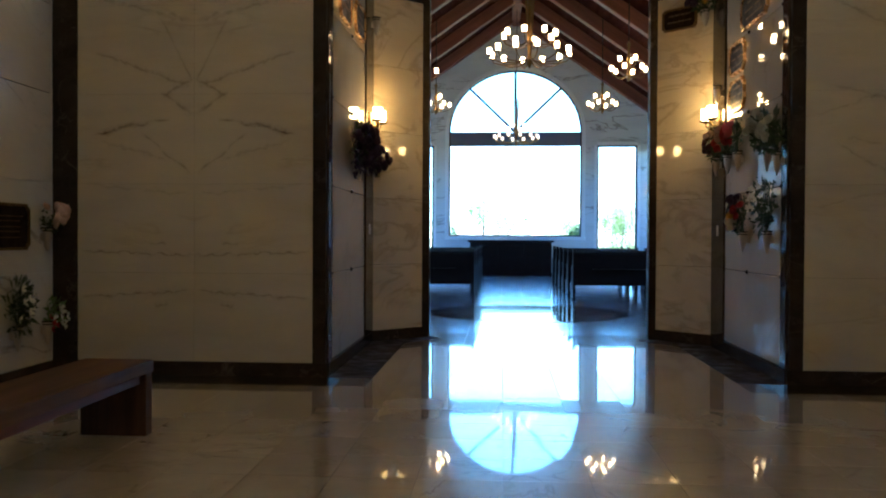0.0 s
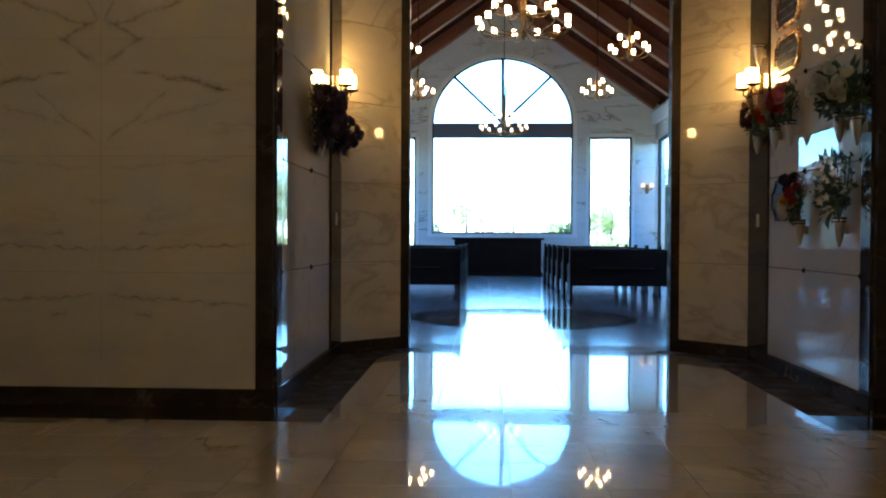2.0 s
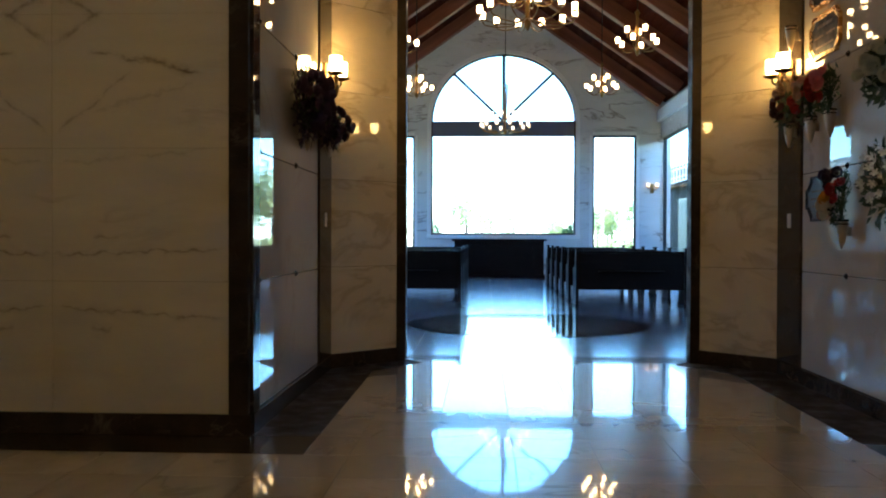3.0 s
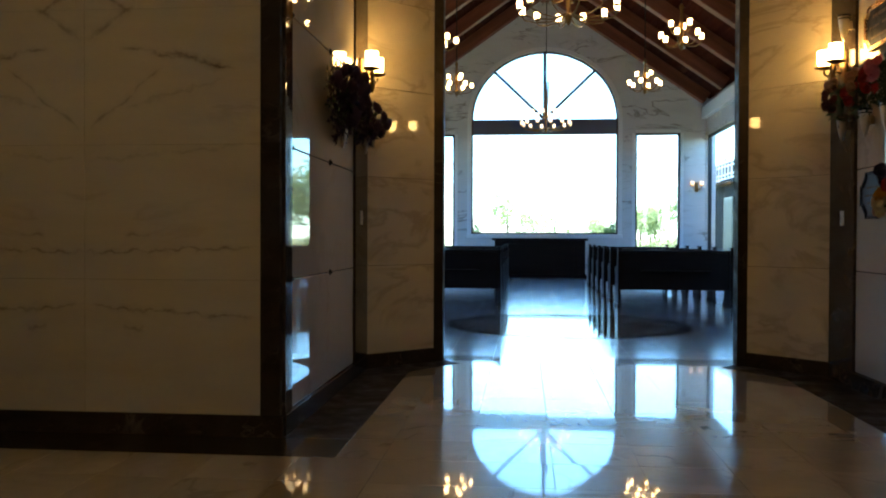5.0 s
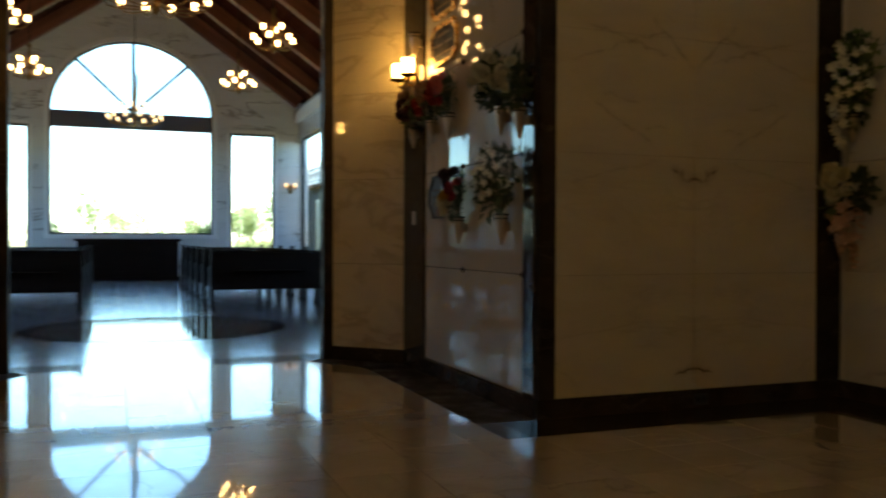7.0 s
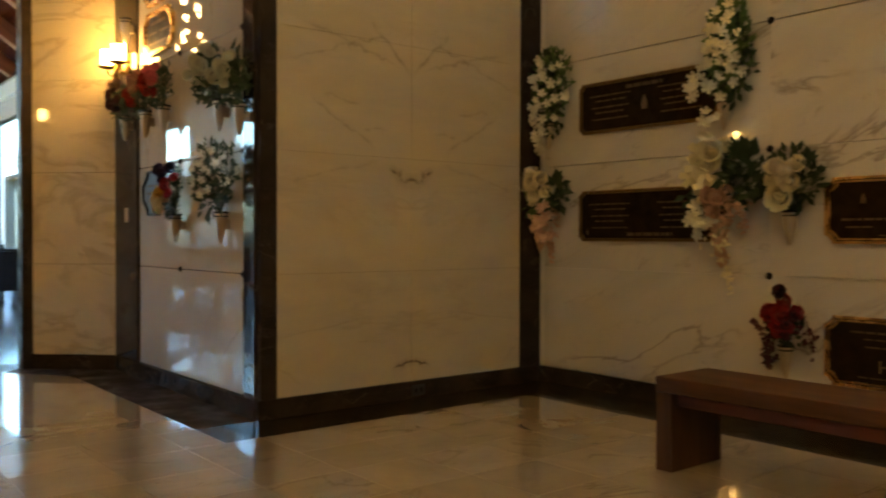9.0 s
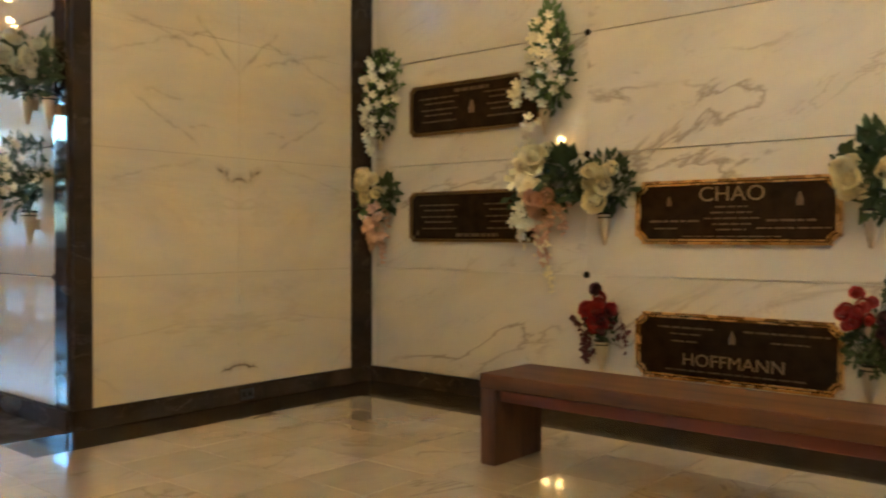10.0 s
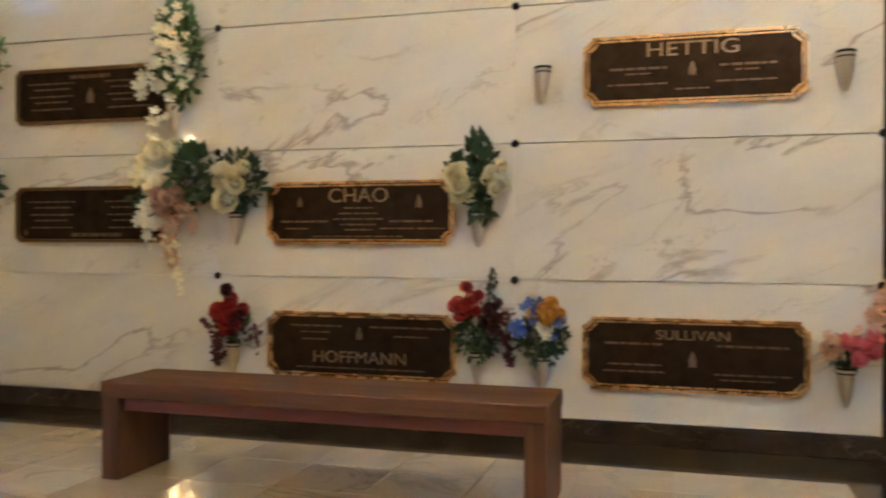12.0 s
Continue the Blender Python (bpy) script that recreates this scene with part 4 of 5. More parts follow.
def wing(side, top, y0, y1, near, far):
    """Low flat-roofed wing seen through the side windows, with a lattice railing along its roof."""
    w = thing("neighbouring_wing", "dark grey building wing with a white roof railing outside", "building", pose(0, 0, -0.42))
    xs = lambda a, b: sorted((side * a, side * b))
    part("wall", boxed(*xs(near, far), y0, y1, 0, top), M_STUCCO, w)
    part("roof", boxed(*xs(near - 0.25, far + 0.3), y0 - 0.3, y1 + 0.25, top, top + 0.16, bevel=0.03), M_STUCCO, w)
    z = top + 0.16
    for h in (0.06, 0.22, 0.54, 0.70):
        part("rail", boxed(*xs(near - 0.10, near - 0.05), y0, y1 + 0.10, z + h, z + h + 0.05), M_RAIL, w, "white metal rail")
        part("rail", boxed(*xs(near - 0.05, far), y1 + 0.05, y1 + 0.10, z + h, z + h + 0.05), M_RAIL, w, "white metal rail")
    part("parapet", boxed(*xs(near - 0.04, near + 0.04), y0, y1, z, z + 0.74), M_STUCCO, w, "dark parapet behind the railing")
    n = int((y1 - y0) / 0.55)
    post = mesh_of("post", boxed(-0.03, 0.03, -0.03, 0.03, 0, 0.78), M_RAIL)
    for i in range(n + 1):
        share("post", post, w, pose(side * (near - 0.075), y1 + 0.075 - 0.55 * i, z))
    for i in range(int((y1 - y0 - 3) / 3.2)):
        y = y1 - 3.4 - 3.2 * i
        win = part("window", boxed(*xs(near - 0.03, near + 0.01), y - 1.5, y, 0.5, top - 0.5), M_FRAME, w, "dark framed window")
        part("pane", boxed(*xs(near - 0.04, near - 0.032), y - 1.42, y - 0.08, 0.58, top - 0.58), M_PANE_OUT, win)


M_PANE_OUT = material("outside_window_glass", (0.03, 0.04, 0.04), 0.45, 0.0, 0.1)
wing(1, 3.75, 14.0, 42.0, 7.4, 13.0)
wing(-1, 3.75, 14.0, 46.0, 8.6, 15.0)


# ---------------------------------------------------------------- benches
def bench(m, label):
    b = thing("bench", label, "bench", m, "foyer benches")
    W, L = 0.46, 2.20
    part("seat", boxed(0, W, 0, L, 0.402, 0.482, bevel=0.007, segs=2), M_BENCH, b)
    for y in (0.0, L - 0.10):
        part("leg", boxed(0.012, W - 0.012, y + 0.004, y + 0.10, 0, 0.4015, bevel=0.005, segs=2), M_BENCH_X, b)
    for x in (0.05, W - 0.08):
        part("apron", boxed(x, x + 0.03, 0.10, L - 0.10, 0.335, 0.4015, bevel=0.003), M_APRON, b, "reddish apron rail")
    return b


bench(pose(3.10, 3.59, 0), "solid red-brown wooden bench with slab legs")
bench(pose(-2.72 - 0.46, 5.84 - 2.20, 0), "solid red-brown wooden bench with slab legs")


# ---------------------------------------------------------------- plaques
def outline(w, h, notch, inset=0.0):
    """Rectangle with stepped corners, in x and z, counter-clockwise."""
    a, b, n = w / 2 - inset, h / 2 - inset, notch
    pts = []
    for sx, sz in ((1, 1), (-1, 1), (-1, -1), (1, -1)):
        c = [(sx * a, sz * (b - n)), (sx * (a - n * 0.3), sz * (b - n)), (sx * (a - n), sz * (b - n * 0.3)), (sx * (a - n), sz * b)]
        pts += c if sx * sz > 0 else c[::-1]
    return pts


def ring(bm, outer, inner, y0, y1):
    n = len(outer)
    o0, o1 = [[bm.verts.new((x, y, z)) for x, z in outer] for y in (y0, y1)]
    i0, i1 = [[bm.verts.new((x, y, z)) for x, z in inner] for y in (y0, y1)]
    for k in range(n):
        j = (k + 1) % n
        for q in ((o0[k], o0[j], o1[j], o1[k]), (o1[k], o1[j], i1[j], i1[k]), (i1[k], i1[j], i0[j], i0[k])):
            bm.faces.new(q)
    return bm


def lettering(text, width, height, x, z, parent, mat):
    cu = bpy.data.curves.new("lettering", "FONT")
    cu.body, cu.align_x, cu.align_y, cu.size, cu.extrude = text, "CENTER", "CENTER", 1.0, 0.02
    tmp = bpy.data.objects.new("lettering", cu)
    scene.collection.objects.link(tmp)
    me = bpy.data.meshes.new_from_object(tmp.evaluated_get(bpy.context.evaluated_depsgraph_get()))
    bpy.data.objects.remove(tmp)
    bpy.data.curves.remove(cu)
    xs = [v.co.x for v in me.vertices]
    ys = [v.co.y for v in me.vertices]
    kx, ky = width / (max(xs) - min(xs)), height / (max(ys) - min(ys))
    mx, my = (max(xs) + min(xs)) / 2, (max(ys) + min(ys)) / 2
    for v in me.vertices:
        v.co = Vector((x + (v.co.x - mx) * kx, -0.0185 - v.co.z * 0.12, z + (v.co.y - my) * ky))
    me.materials.clear()
    me.materials.append(mat)
    ob = new("lettering", me)
    ob.parent = parent
    return tagged(ob, "raised pale bronze lettering")


def bm_box(bm, x0, x1, y0, y1, z0, z1):
    v = [bm.verts.new((x, y, z)) for x in (x0, x1) for y in (y0, y1) for z in (z0, z1)]
    for f in ((0, 1, 3, 2), (4, 6, 7, 5), (0, 4, 5, 1), (2, 3, 7, 6), (0, 2, 6, 4), (1, 5, 7, 3)):
        bm.faces.new([v[i] for i in f])


def plaque(m, w, h, label, text=None, lines=(), emblems=(), notch=0.05, border=M_GOLD, field=M_BRONZE, wide=0.030):
    p = thing("memorial_plaque", label, "plaque", m, "memorial plaques")
    bm = slab(bmesh.new(), outline(w - 0.01, h - 0.01, notch), -0.018, 0.004)
    part("field", bm, field, p, "dark bronze field")
    bm = ring(bmesh.new(), outline(w, h, notch), outline(w, h, notch, wide * 0.55), 0.002, -0.030)
    part("border", bm, border, p, "polished bronze stepped border")
    bm = ring(bmesh.new(), outline(w, h, notch, wide * 0.75), outline(w, h, notch, wide * 1.1), -0.015, -0.024)
    part("inner_border", bm, border, p)
    if text:
        lettering(*text, p, M_LETTER)
    rnd = random.Random(label + str(w))
    for x, z, lw, lh in lines:
        # a worn line of small raised words
        bm, u = bmesh.new(), x - lw / 2
        while u < x + lw / 2 - 0.01:
            e = min(u + rnd.uniform(0.025, 0.09), x + lw / 2)
            bm_box(bm, u, e, -0.0200, -0.017, z - lh * 0.42, z + lh * 0.42)
            u = e + 0.012
        part("text_line", bm, M_BAR, p)
    for x, z, s in emblems:
        s *= 0.68
        bm = lathe(bmesh.new(), [(0.40 * s, -0.5 * s), (0.30 * s, -0.42 * s), (0.36 * s, -0.1 * s), (0.18 * s, 0.25 * s), (0.10 * s, 0.42 * s), (0.02 * s, 0.5 * s)], 10)
        for v in bm.verts:
            v.co = Vector((x + v.co.x * 0.72, -0.018 + v.co.y * 0.25, z + v.co.z))
        part("emblem", bm, M_BAR, p, "small raised bronze emblem", True)
    return p


EX = WX - 0.009
plaque(pose(EX, 5.03, 1.355, 0, 0, -90), 1.26, 0.40, "bronze plaque with polished border reading CHAO", ("CHAO", 0.40, 0.090, 0.0, 0.110),
       [(-0.36, -0.055, 0.34, 0.016), (-0.42, -0.10, 0.16, 0.011), (0.36, -0.055, 0.30, 0.016), (0.26, -0.10, 0.22, 0.011), (0.48, -0.10, 0.18, 0.011),
        (0, 0.03, 0.20, 0.012), (0, -0.005, 0.26, 0.012), (0, -0.04, 0.34, 0.012), (0, -0.075, 0.24, 0.012), (0, -0.108, 0.18, 0.012), (0, -0.15, 0.62, 0.010)],
       [(-0.40, 0.07, 0.09), (0.40, 0.07, 0.12)])
plaque(pose(EX, 5.02, 0.515, 0, 0, -90), 1.27, 0.42, "bronze plaque with polished border reading HOFFMANN", ("HOFFMANN", 0.62, 0.075, 0.0, -0.075),
       [(-0.30, 0.12, 0.36, 0.014), (-0.30, 0.08, 0.2, 0.010), (-0.30, 0.035, 0.18, 0.012), (0.32, 0.12, 0.50, 0.014), (0.34, 0.065, 0.22, 0.012), (0, -0.145, 0.86, 0.011)],
       [(0, 0.08, 0.12)])
plaque(pose(EX, 3.01, 2.160, 0, 0, -90), 1.22, 0.40, "bronze plaque with polished border reading HETTIG", ("HETTIG", 0.50, 0.080, 0.0, 0.115),
       [(-0.30, 0.01, 0.32, 0.016), (-0.30, -0.02, 0.14, 0.010), (-0.30, -0.08, 0.34, 0.012), (0.30, 0.01, 0.30, 0.016), (0.30, -0.02, 0.14, 0.010), (0.30, -0.08, 0.34, 0.012), (0, -0.115, 0.18, 0.010)],
       [(0, 0.0, 0.12)])
plaque(pose(EX, 3.00, 0.530, 0, 0, -90), 1.24, 0.42, "bronze plaque with polished border reading SULLIVAN", ("SULLIVAN", 0.40, 0.055, 0.0, 0.115),
       [(-0.32, 0.06, 0.34, 0.016), (-0.32, -0.06, 0.30, 0.012), (-0.32, -0.10, 0.36, 0.012), (0.32, 0.06, 0.38, 0.016), (0.32, -0.10, 0.40, 0.012), (0.30, -0.13, 0.3, 0.010)],
       [(0, -0.02, 0.13)])
col_lines = [(sx * 0.32, z, w, 0.013) for sx in (-1, 1) for z, w in ((0.09, 0.40), (0.05, 0.3), (0.0, 0.36), (-0.04, 0.28), (-0.09, 0.34))]
plaque(pose(EX, 7.02, 2.185, 0, 0, -90), 1.24, 0.39, "dark bronze plaque with worn lettering", None, col_lines + [(0, 0.13, 0.34, 0.03)], [(0.0, 0.0, 0.16)], 0.03, M_BRASS, wide=0.022)
plaque(pose(EX, 7.02, 1.355, 0, 0, -90), 1.24, 0.39, "dark bronze plaque with worn lettering", None, col_lines + [(0.05, -0.14, 0.4, 0.03)], [(-0.54, -0.12, 0.07)], 0.03, M_BRASS, wide=0.022)
plaque(pose(-EX, 7.02, 1.355, 0, 0, 90), 1.24, 0.40, "dark bronze plaque on the marble crypt wall", None, col_lines, (), 0.04, M_BRASS, wide=0.022)
# plaques on the passage walls and the splayed face
PF = PX - 0.008
for y, z, w, h in ((9.80, 2.82, 0.58, 0.34), (9.80, 3.22, 0.58, 0.34), (9.20, 3.62, 0.9, 0.36)):
    plaque(pose(PF, y, z, 0, 0, -90), w, h, "ornate bronze plaque on polished marble", None,
           [(0, 0.08, w * 0.5, 0.03), (-w * 0.2, 0.0, w * 0.3, 0.02), (w * 0.2, 0.0, w * 0.3, 0.02), (0, -0.08, w * 0.6, 0.02)], (), 0.06, M_GOLD, wide=0.03)
plaque(pose(PF, 9.93, 1.54, 0, 0, -90), 0.42, 0.36, "small dark grey eight-sided plaque on polished marble", None,
       [(0, 0.06, 0.2, 0.02), (0, 0.0, 0.24, 0.02), (0, -0.06, 0.18, 0.02)], (), 0.10, M_IRON, M_SLATE, 0.02)
for y, z in ((8.95, 3.62), (9.85, 3.66)):
    plaque(pose(-PF, y, z, 0, 0, 90), 0.62, 0.36, "bronze plaque on polished marble", None, [(0, 0.05, 0.3, 0.025), (0, -0.03, 0.36, 0.02)], (), 0.06, M_GOLD, wide=0.028)


def splay_pose(s, f, z, out=0.0265):
    a, b = Vector((s * 2.075, 10.845)), Vector((s * 1.498, 11.41))
    d = (b - a).normalized()
    n2 = Vector((d.y, -d.x))
    if n2.y > 0:
        n2 = -n2
    p = a + (b - a) * f + n2 * out
    return pose(p.x, p.y, z, 0, 0, math.degrees(math.atan2(n2.x, -n2.y)))


plaque(splay_pose(1, 0.60, 3.98), 0.48, 0.27, "dark bronze plaque on cream marble", None, [(0, 0.05, 0.3, 0.025), (0, -0.03, 0.34, 0.02)], (), 0.03, M_BRASS, wide=0.02)


# ---------------------------------------------------------------- vases and flowers
VASE_BODY = mesh_of("body", lathe(bmesh.new(), [(0.004, -0.215), (0.012, -0.205), (0.014, -0.19), (0.022, -0.17), (0.037, -0.10), (0.046, -0.02), (0.047, 0.0), (0.040, 0.0), (0.034, -0.06)], 14, at=(0, -0.065, 0), closed=False), M_VASE, True)
VASE_RIM = mesh_of("rim", lathe(bmesh.new(), [(0.0475, -0.012), (0.051, -0.010), (0.051, 0.002), (0.044, 0.002), (0.044, -0.008)], 14, at=(0, -0.065, 0), closed=False), M_IRON, True)
VASE_BAND = mesh_of("band", lathe(bmesh.new(), [(0.046, -0.036), (0.0485, -0.034), (0.0485, -0.029), (0.046, -0.027)], 14, at=(0, -0.065, 0), closed=False), M_IRON, True)
_bm = boxed(-0.012, 0.012, -0.03, 0.0, -0.12, -0.05, bevel=0.003)
VASE_CLIP = mesh_of("bracket", _bm, M_VASE)


def vase(m, label="tapered pewter flower vase fixed to the marble"):
    v = thing("wall_vase", label, "vase", m, "crypt vases")
    body = share("body", VASE_BODY, v)
    share("rim", VASE_RIM, body)
    share("band", VASE_BAND, body)
    share("bracket", VASE_CLIP, v)
    return v


def petal_quads(bm, a, tilt, r0, length, width, cup, curl=0.0):
    """One cupped petal that starts r0 from the middle, leaning out by tilt."""
    c, s = math.cos(a), math.sin(a)
    def P(u, v):
        out = r0 + length * u * math.cos(tilt) - curl * u * u * length
        up = length * u * math.sin(tilt) + cup * u * u * length
        side = v * width * (0.45 + 0.9 * u - 0.75 * u * u)
        up += cup * abs(v) * width * 0.4
        return bm.verts.new((c * out - s * side, s * out + c * side, up))
    rows = [[P(u, v) for v in (-1, 0, 1)] for u in (0.0, 0.6, 1.0)]
    for r, q in zip(rows, rows[1:]):
        for i in (0, 1):
            bm.faces.new((r[i], r[i + 1], q[i + 1], q[i]))


def rose_mesh(name, mat):
    bm = bmesh.new()
    rnd = random.Random(name)
    for n, tilt, r0, ln, curl in ((4, 1.45, 0.10, 0.52, 0.45), (6, 1.30, 0.22, 0.56, 0.45), (7, 1.12, 0.32, 0.56, 0.40), (8, 0.90, 0.40, 0.52, 0.22), (9, 0.55, 0.42, 0.46, 0.0)):
        off = rnd.random() * 6
        for i in range(n):
            petal_quads(bm, off + 6.283 * i / n, tilt + rnd.uniform(-0.1, 0.1), r0, ln * rnd.uniform(0.85, 1.15), 0.36, 0.40, curl)
    return mesh_of(name, bm, mat, True)


def blossom_mesh(name, mat):
    bm = bmesh.new()
    for i in range(5):
        petal_quads(bm, 6.283 * i / 5, 0.35, 0.08, 0.9, 0.42, 0.15)
    lathe(bm, [(0.12, 0.05), (0.08, 0.18), (0.01, 0.22)], 6)
    return mesh_of(name, bm, mat, True)


ROSE = {m.name: rose_mesh("flower", m) for m in (P_CREAM, P_WHITE, P_RED, P_DARKRED, P_PINK, P_YELLOW, P_BLUE, P_PURPLE, P_PEACH)}
BLOOM = {m.name: blossom_mesh("blossom", m) for m in (P_CREAM, P_WHITE, P_RED, P_DARKRED, P_PINK, P_YELLOW, P_BLUE, P_PURPLE, P_PEACH)}


def add_leaf(bm, c, d, length, width, fold):
    d = d.normalized()
    s = d.cross(Vector((0.2, -1, 0.1))).normalized()
    n = s.cross(d)
    a = bm.verts.new(c)
    b = bm.verts.new(c + d * length * 0.45 + s * width + n * fold)
    e = bm.verts.new(c + d * length * 0.5 - n * fold * 0.3)
    f = bm.verts.new(c + d * length * 0.45 - s * width + n * fold)
    g = bm.verts.new(c + d * length - n * fold)
    for q in ((a, b, e), (a, e, f), (b, g, e), (e, g, f)):
        bm.faces.new(q)


def bouquet(m, label, seed, heads=(), leaves=(), strands=(), depth=0.20, name="flower_bouquet"):
    """heads: (mesh table, petals, count, cx, cz, sx, sz, size); leaves: (petals, count, cx, cz, sx, sz, length);
    strands: (petals, count, x0, z0, x1, z1, size). All from the vase's mouth; the wall is at y = 0."""
    rnd = random.Random(seed)
    slim = 0.72 if seed in (5, 6, 7, 8, 9, 10, 21, 23, 24, 25) else 1.0
    b = thing(name, label, "flowers", m, "crypt flowers")
    for mat, n, cx, cz, sx, sz, ln in leaves:
        bm = bmesh.new()
        for i in range(int(n * 2.2)):
            q, r = rnd.uniform(0, 6.283), math.sqrt(rnd.random()) * 0.8
            x, z = slim * (cx + sx * r * math.cos(q)), cz + sz * r * math.sin(q)
            y = -0.03 - (depth - 0.04) * 0.72 * rnd.random() * math.sqrt(max(0.05, 1 - r * r))
            d = Vector(((x - cx) * 1.2 + rnd.gauss(0, 0.08), -0.10 + rnd.gauss(0, 0.08), (z - cz) * 1.2 + 0.06 + rnd.gauss(0, 0.08)))
            c = Vector((x, min(y, -0.02), z))
            k = ln * rnd.uniform(0.5, 0.95) * slim
            if (c + d.normalized() * k).y > -0.006:
                d.y = -abs(d.y)
            add_leaf(bm, c, d, k, k * 0.26, k * 0.06)
            if i % 4 == 0:
                tube(bm, [(0, -0.065, -0.03), (x * 0.5, -0.075, z * 0.55), (x, min(y, -0.02), z)], 0.003, 4)
        tagged(part("foliage", bm, mat, b, "green leaves and stems" if mat in (P_LEAF, P_LIGHTLEAF) else ""), kind="stuff")
    for table, mat, n, cx, cz, sx, sz, size in heads:
        n = n + n // 3
        size *= 1.08 if table is ROSE and mat is P_CREAM else 0.9
        for i in range(n):
            a = 2.4 * i + rnd.uniform(-0.4, 0.4)
            r = math.sqrt((i + 0.5) / n)
            x, z = slim * (cx + sx * r * math.cos(a)), cz + sz * r * math.sin(a)
            y = -0.08 - (depth - 0.07) * math.sqrt(max(0.0, 1 - r * r)) * rnd.uniform(0.75, 1.0)
            k = size * rnd.uniform(0.8, 1.15)
            share("flower", table[mat.name], b, pose(x, y, z, 90 + rnd.uniform(-35, 25) + 30 * (z - cz) / max(sz, 0.01) * -0.6, rnd.uniform(-40, 40) * (1 if x > cx else -1), rnd.uniform(0, 60)) @ Matrix.Scale(k, 4))
    for mat, n, x0, z0, x1, z1, size in strands:
        bm = bmesh.new()
        for i in range(n):
            f = rnd.random()
            w = 0.05 * (1.15 - f)
            x, z = x0 + (x1 - x0) * f + rnd.gauss(0, w), z0 + (z1 - z0) * f + rnd.gauss(0, 0.02)
            c = Vector((x, -0.03 - depth * 0.8 * (1 - f) * rnd.random(), z))
            for j in range(4):
                add_leaf(bm, c, Vector((rnd.gauss(0, 1), -0.5 + rnd.gauss(0, 0.4), rnd.gauss(-0.4, 0.8))), size * rnd.uniform(0.7, 1.2), size * 0.35, size * 0.1)
        tube(bm, [(x0, -0.07, z0), ((x0 + x1) / 2, -0.06, (z0 + z1) / 2), (x1, -0.04, z1)], 0.003, 4)
        tagged(part("hanging_strand", bm, mat, b, "drooping strand of small petals"), kind="stuff")
    return b


def on_east(y, z):
    return pose(EX, y, z, 0, 0, -90)


def on_west(y, z):
    return pose(-EX, y, z, 0, 0, 90)


def on_pass(y, z, s=1, off=0.0):
    return pose(s * (PF - off), y, z, 0, 0, -90 * s)


for y, z in ((7.93, 2.12), (6.33, 2.12), (8.0 - 0.05, 1.36), (6.35, 1.36), (5.86, 1.36), (4.24, 1.355), (5.88, 0.52), (4.24, 0.515), (3.85, 0.51), (2.21, 0.505), (3.85, 2.20), (2.22, 2.20)):
    vase(on_east(y, z))
bouquet(on_east(7.93, 2.12), "tall spray of white blossoms and green leaves in a wall vase", 1,
        [(BLOOM, P_WHITE, 22, 0.02, 0.22, 0.20, 0.34, 0.045), (BLOOM, P_WHITE, 6, -0.02, -0.14, 0.07, 0.10, 0.045)],
        [(P_LEAF, 90, 0.0, 0.24, 0.20, 0.42, 0.09), (P_LIGHTLEAF, 90, 0.06, 0.30, 0.22, 0.34, 0.07)])
bouquet(on_east(6.33, 2.12), "tall spray of white blossoms with yellow-green leaves in a wall vase", 2,
        [(BLOOM, P_WHITE, 14, 0.02, 0.20, 0.18, 0.22, 0.045), (BLOOM, P_CREAM, 12, 0.03, 0.42, 0.12, 0.22, 0.05), (BLOOM, P_WHITE, 8, -0.14, 0.08, 0.10, 0.10, 0.05), (BLOOM, P_WHITE, 8, -0.06, -0.20, 0.06, 0.14, 0.045)],
        [(P_LEAF, 60, 0.06, 0.22, 0.18, 0.34, 0.09), (P_LIGHTLEAF, 170, 0.04, 0.34, 0.17, 0.42, 0.08)])
bouquet(on_east(7.95, 1.36), "cream roses with trailing peach blossom in a wall vase", 3,
        [(ROSE, P_CREAM, 6, -0.04, 0.24, 0.14, 0.12, 0.075), (BLOOM, P_PEACH, 14, 0.04, -0.06, 0.08, 0.20, 0.05)],
        [(P_LIGHTLEAF, 26, -0.14, 0.12, 0.12, 0.14, 0.13), (P_LEAF, 26, 0.13, 0.17, 0.10, 0.16, 0.12)],
        [(P_PEACH, 60, 0.05, 0.10, 0.02, -0.34, 0.035), (P_PEACH, 34, -0.10, 0.02, -0.11, -0.26, 0.03)])
bouquet(on_east(6.35, 1.36), "large cream flowers with trailing pale pink blossom in a wall vase", 4,
        [(BLOOM, P_CREAM, 6, -0.07, 0.27, 0.13, 0.15, 0.095), (ROSE, P_CREAM, 3, -0.02, 0.38, 0.10, 0.06, 0.08), (BLOOM, P_WHITE, 8, -0.12, -0.06, 0.09, 0.12, 0.06), (ROSE, P_PEACH, 4, 0.03, 0.08, 0.10, 0.07, 0.075)],
        [(P_LEAF, 50, 0.18, 0.24, 0.22, 0.20, 0.15), (P_LEAF, 20, -0.16, 0.12, 0.12, 0.14, 0.11)],
        [(P_PEACH, 90, 0.02, 0.06, 0.0, -0.36, 0.04), (P_CREAM, 40, -0.02, -0.10, 0.06, -0.52, 0.028), (P_PEACH, 24, 0.14, 0.06, 0.16, -0.12, 0.03)])
bouquet(on_east(5.86, 1.36), "cream roses with dark green leaves in a wall vase", 5,
        [(ROSE, P_CREAM, 4, 0.02, 0.23, 0.15, 0.08, 0.068), (ROSE, P_CREAM, 1, -0.03, 0.08, 0.01, 0.01, 0.088)],
        [(P_LEAF, 70, 0.05, 0.20, 0.26, 0.24, 0.13)])
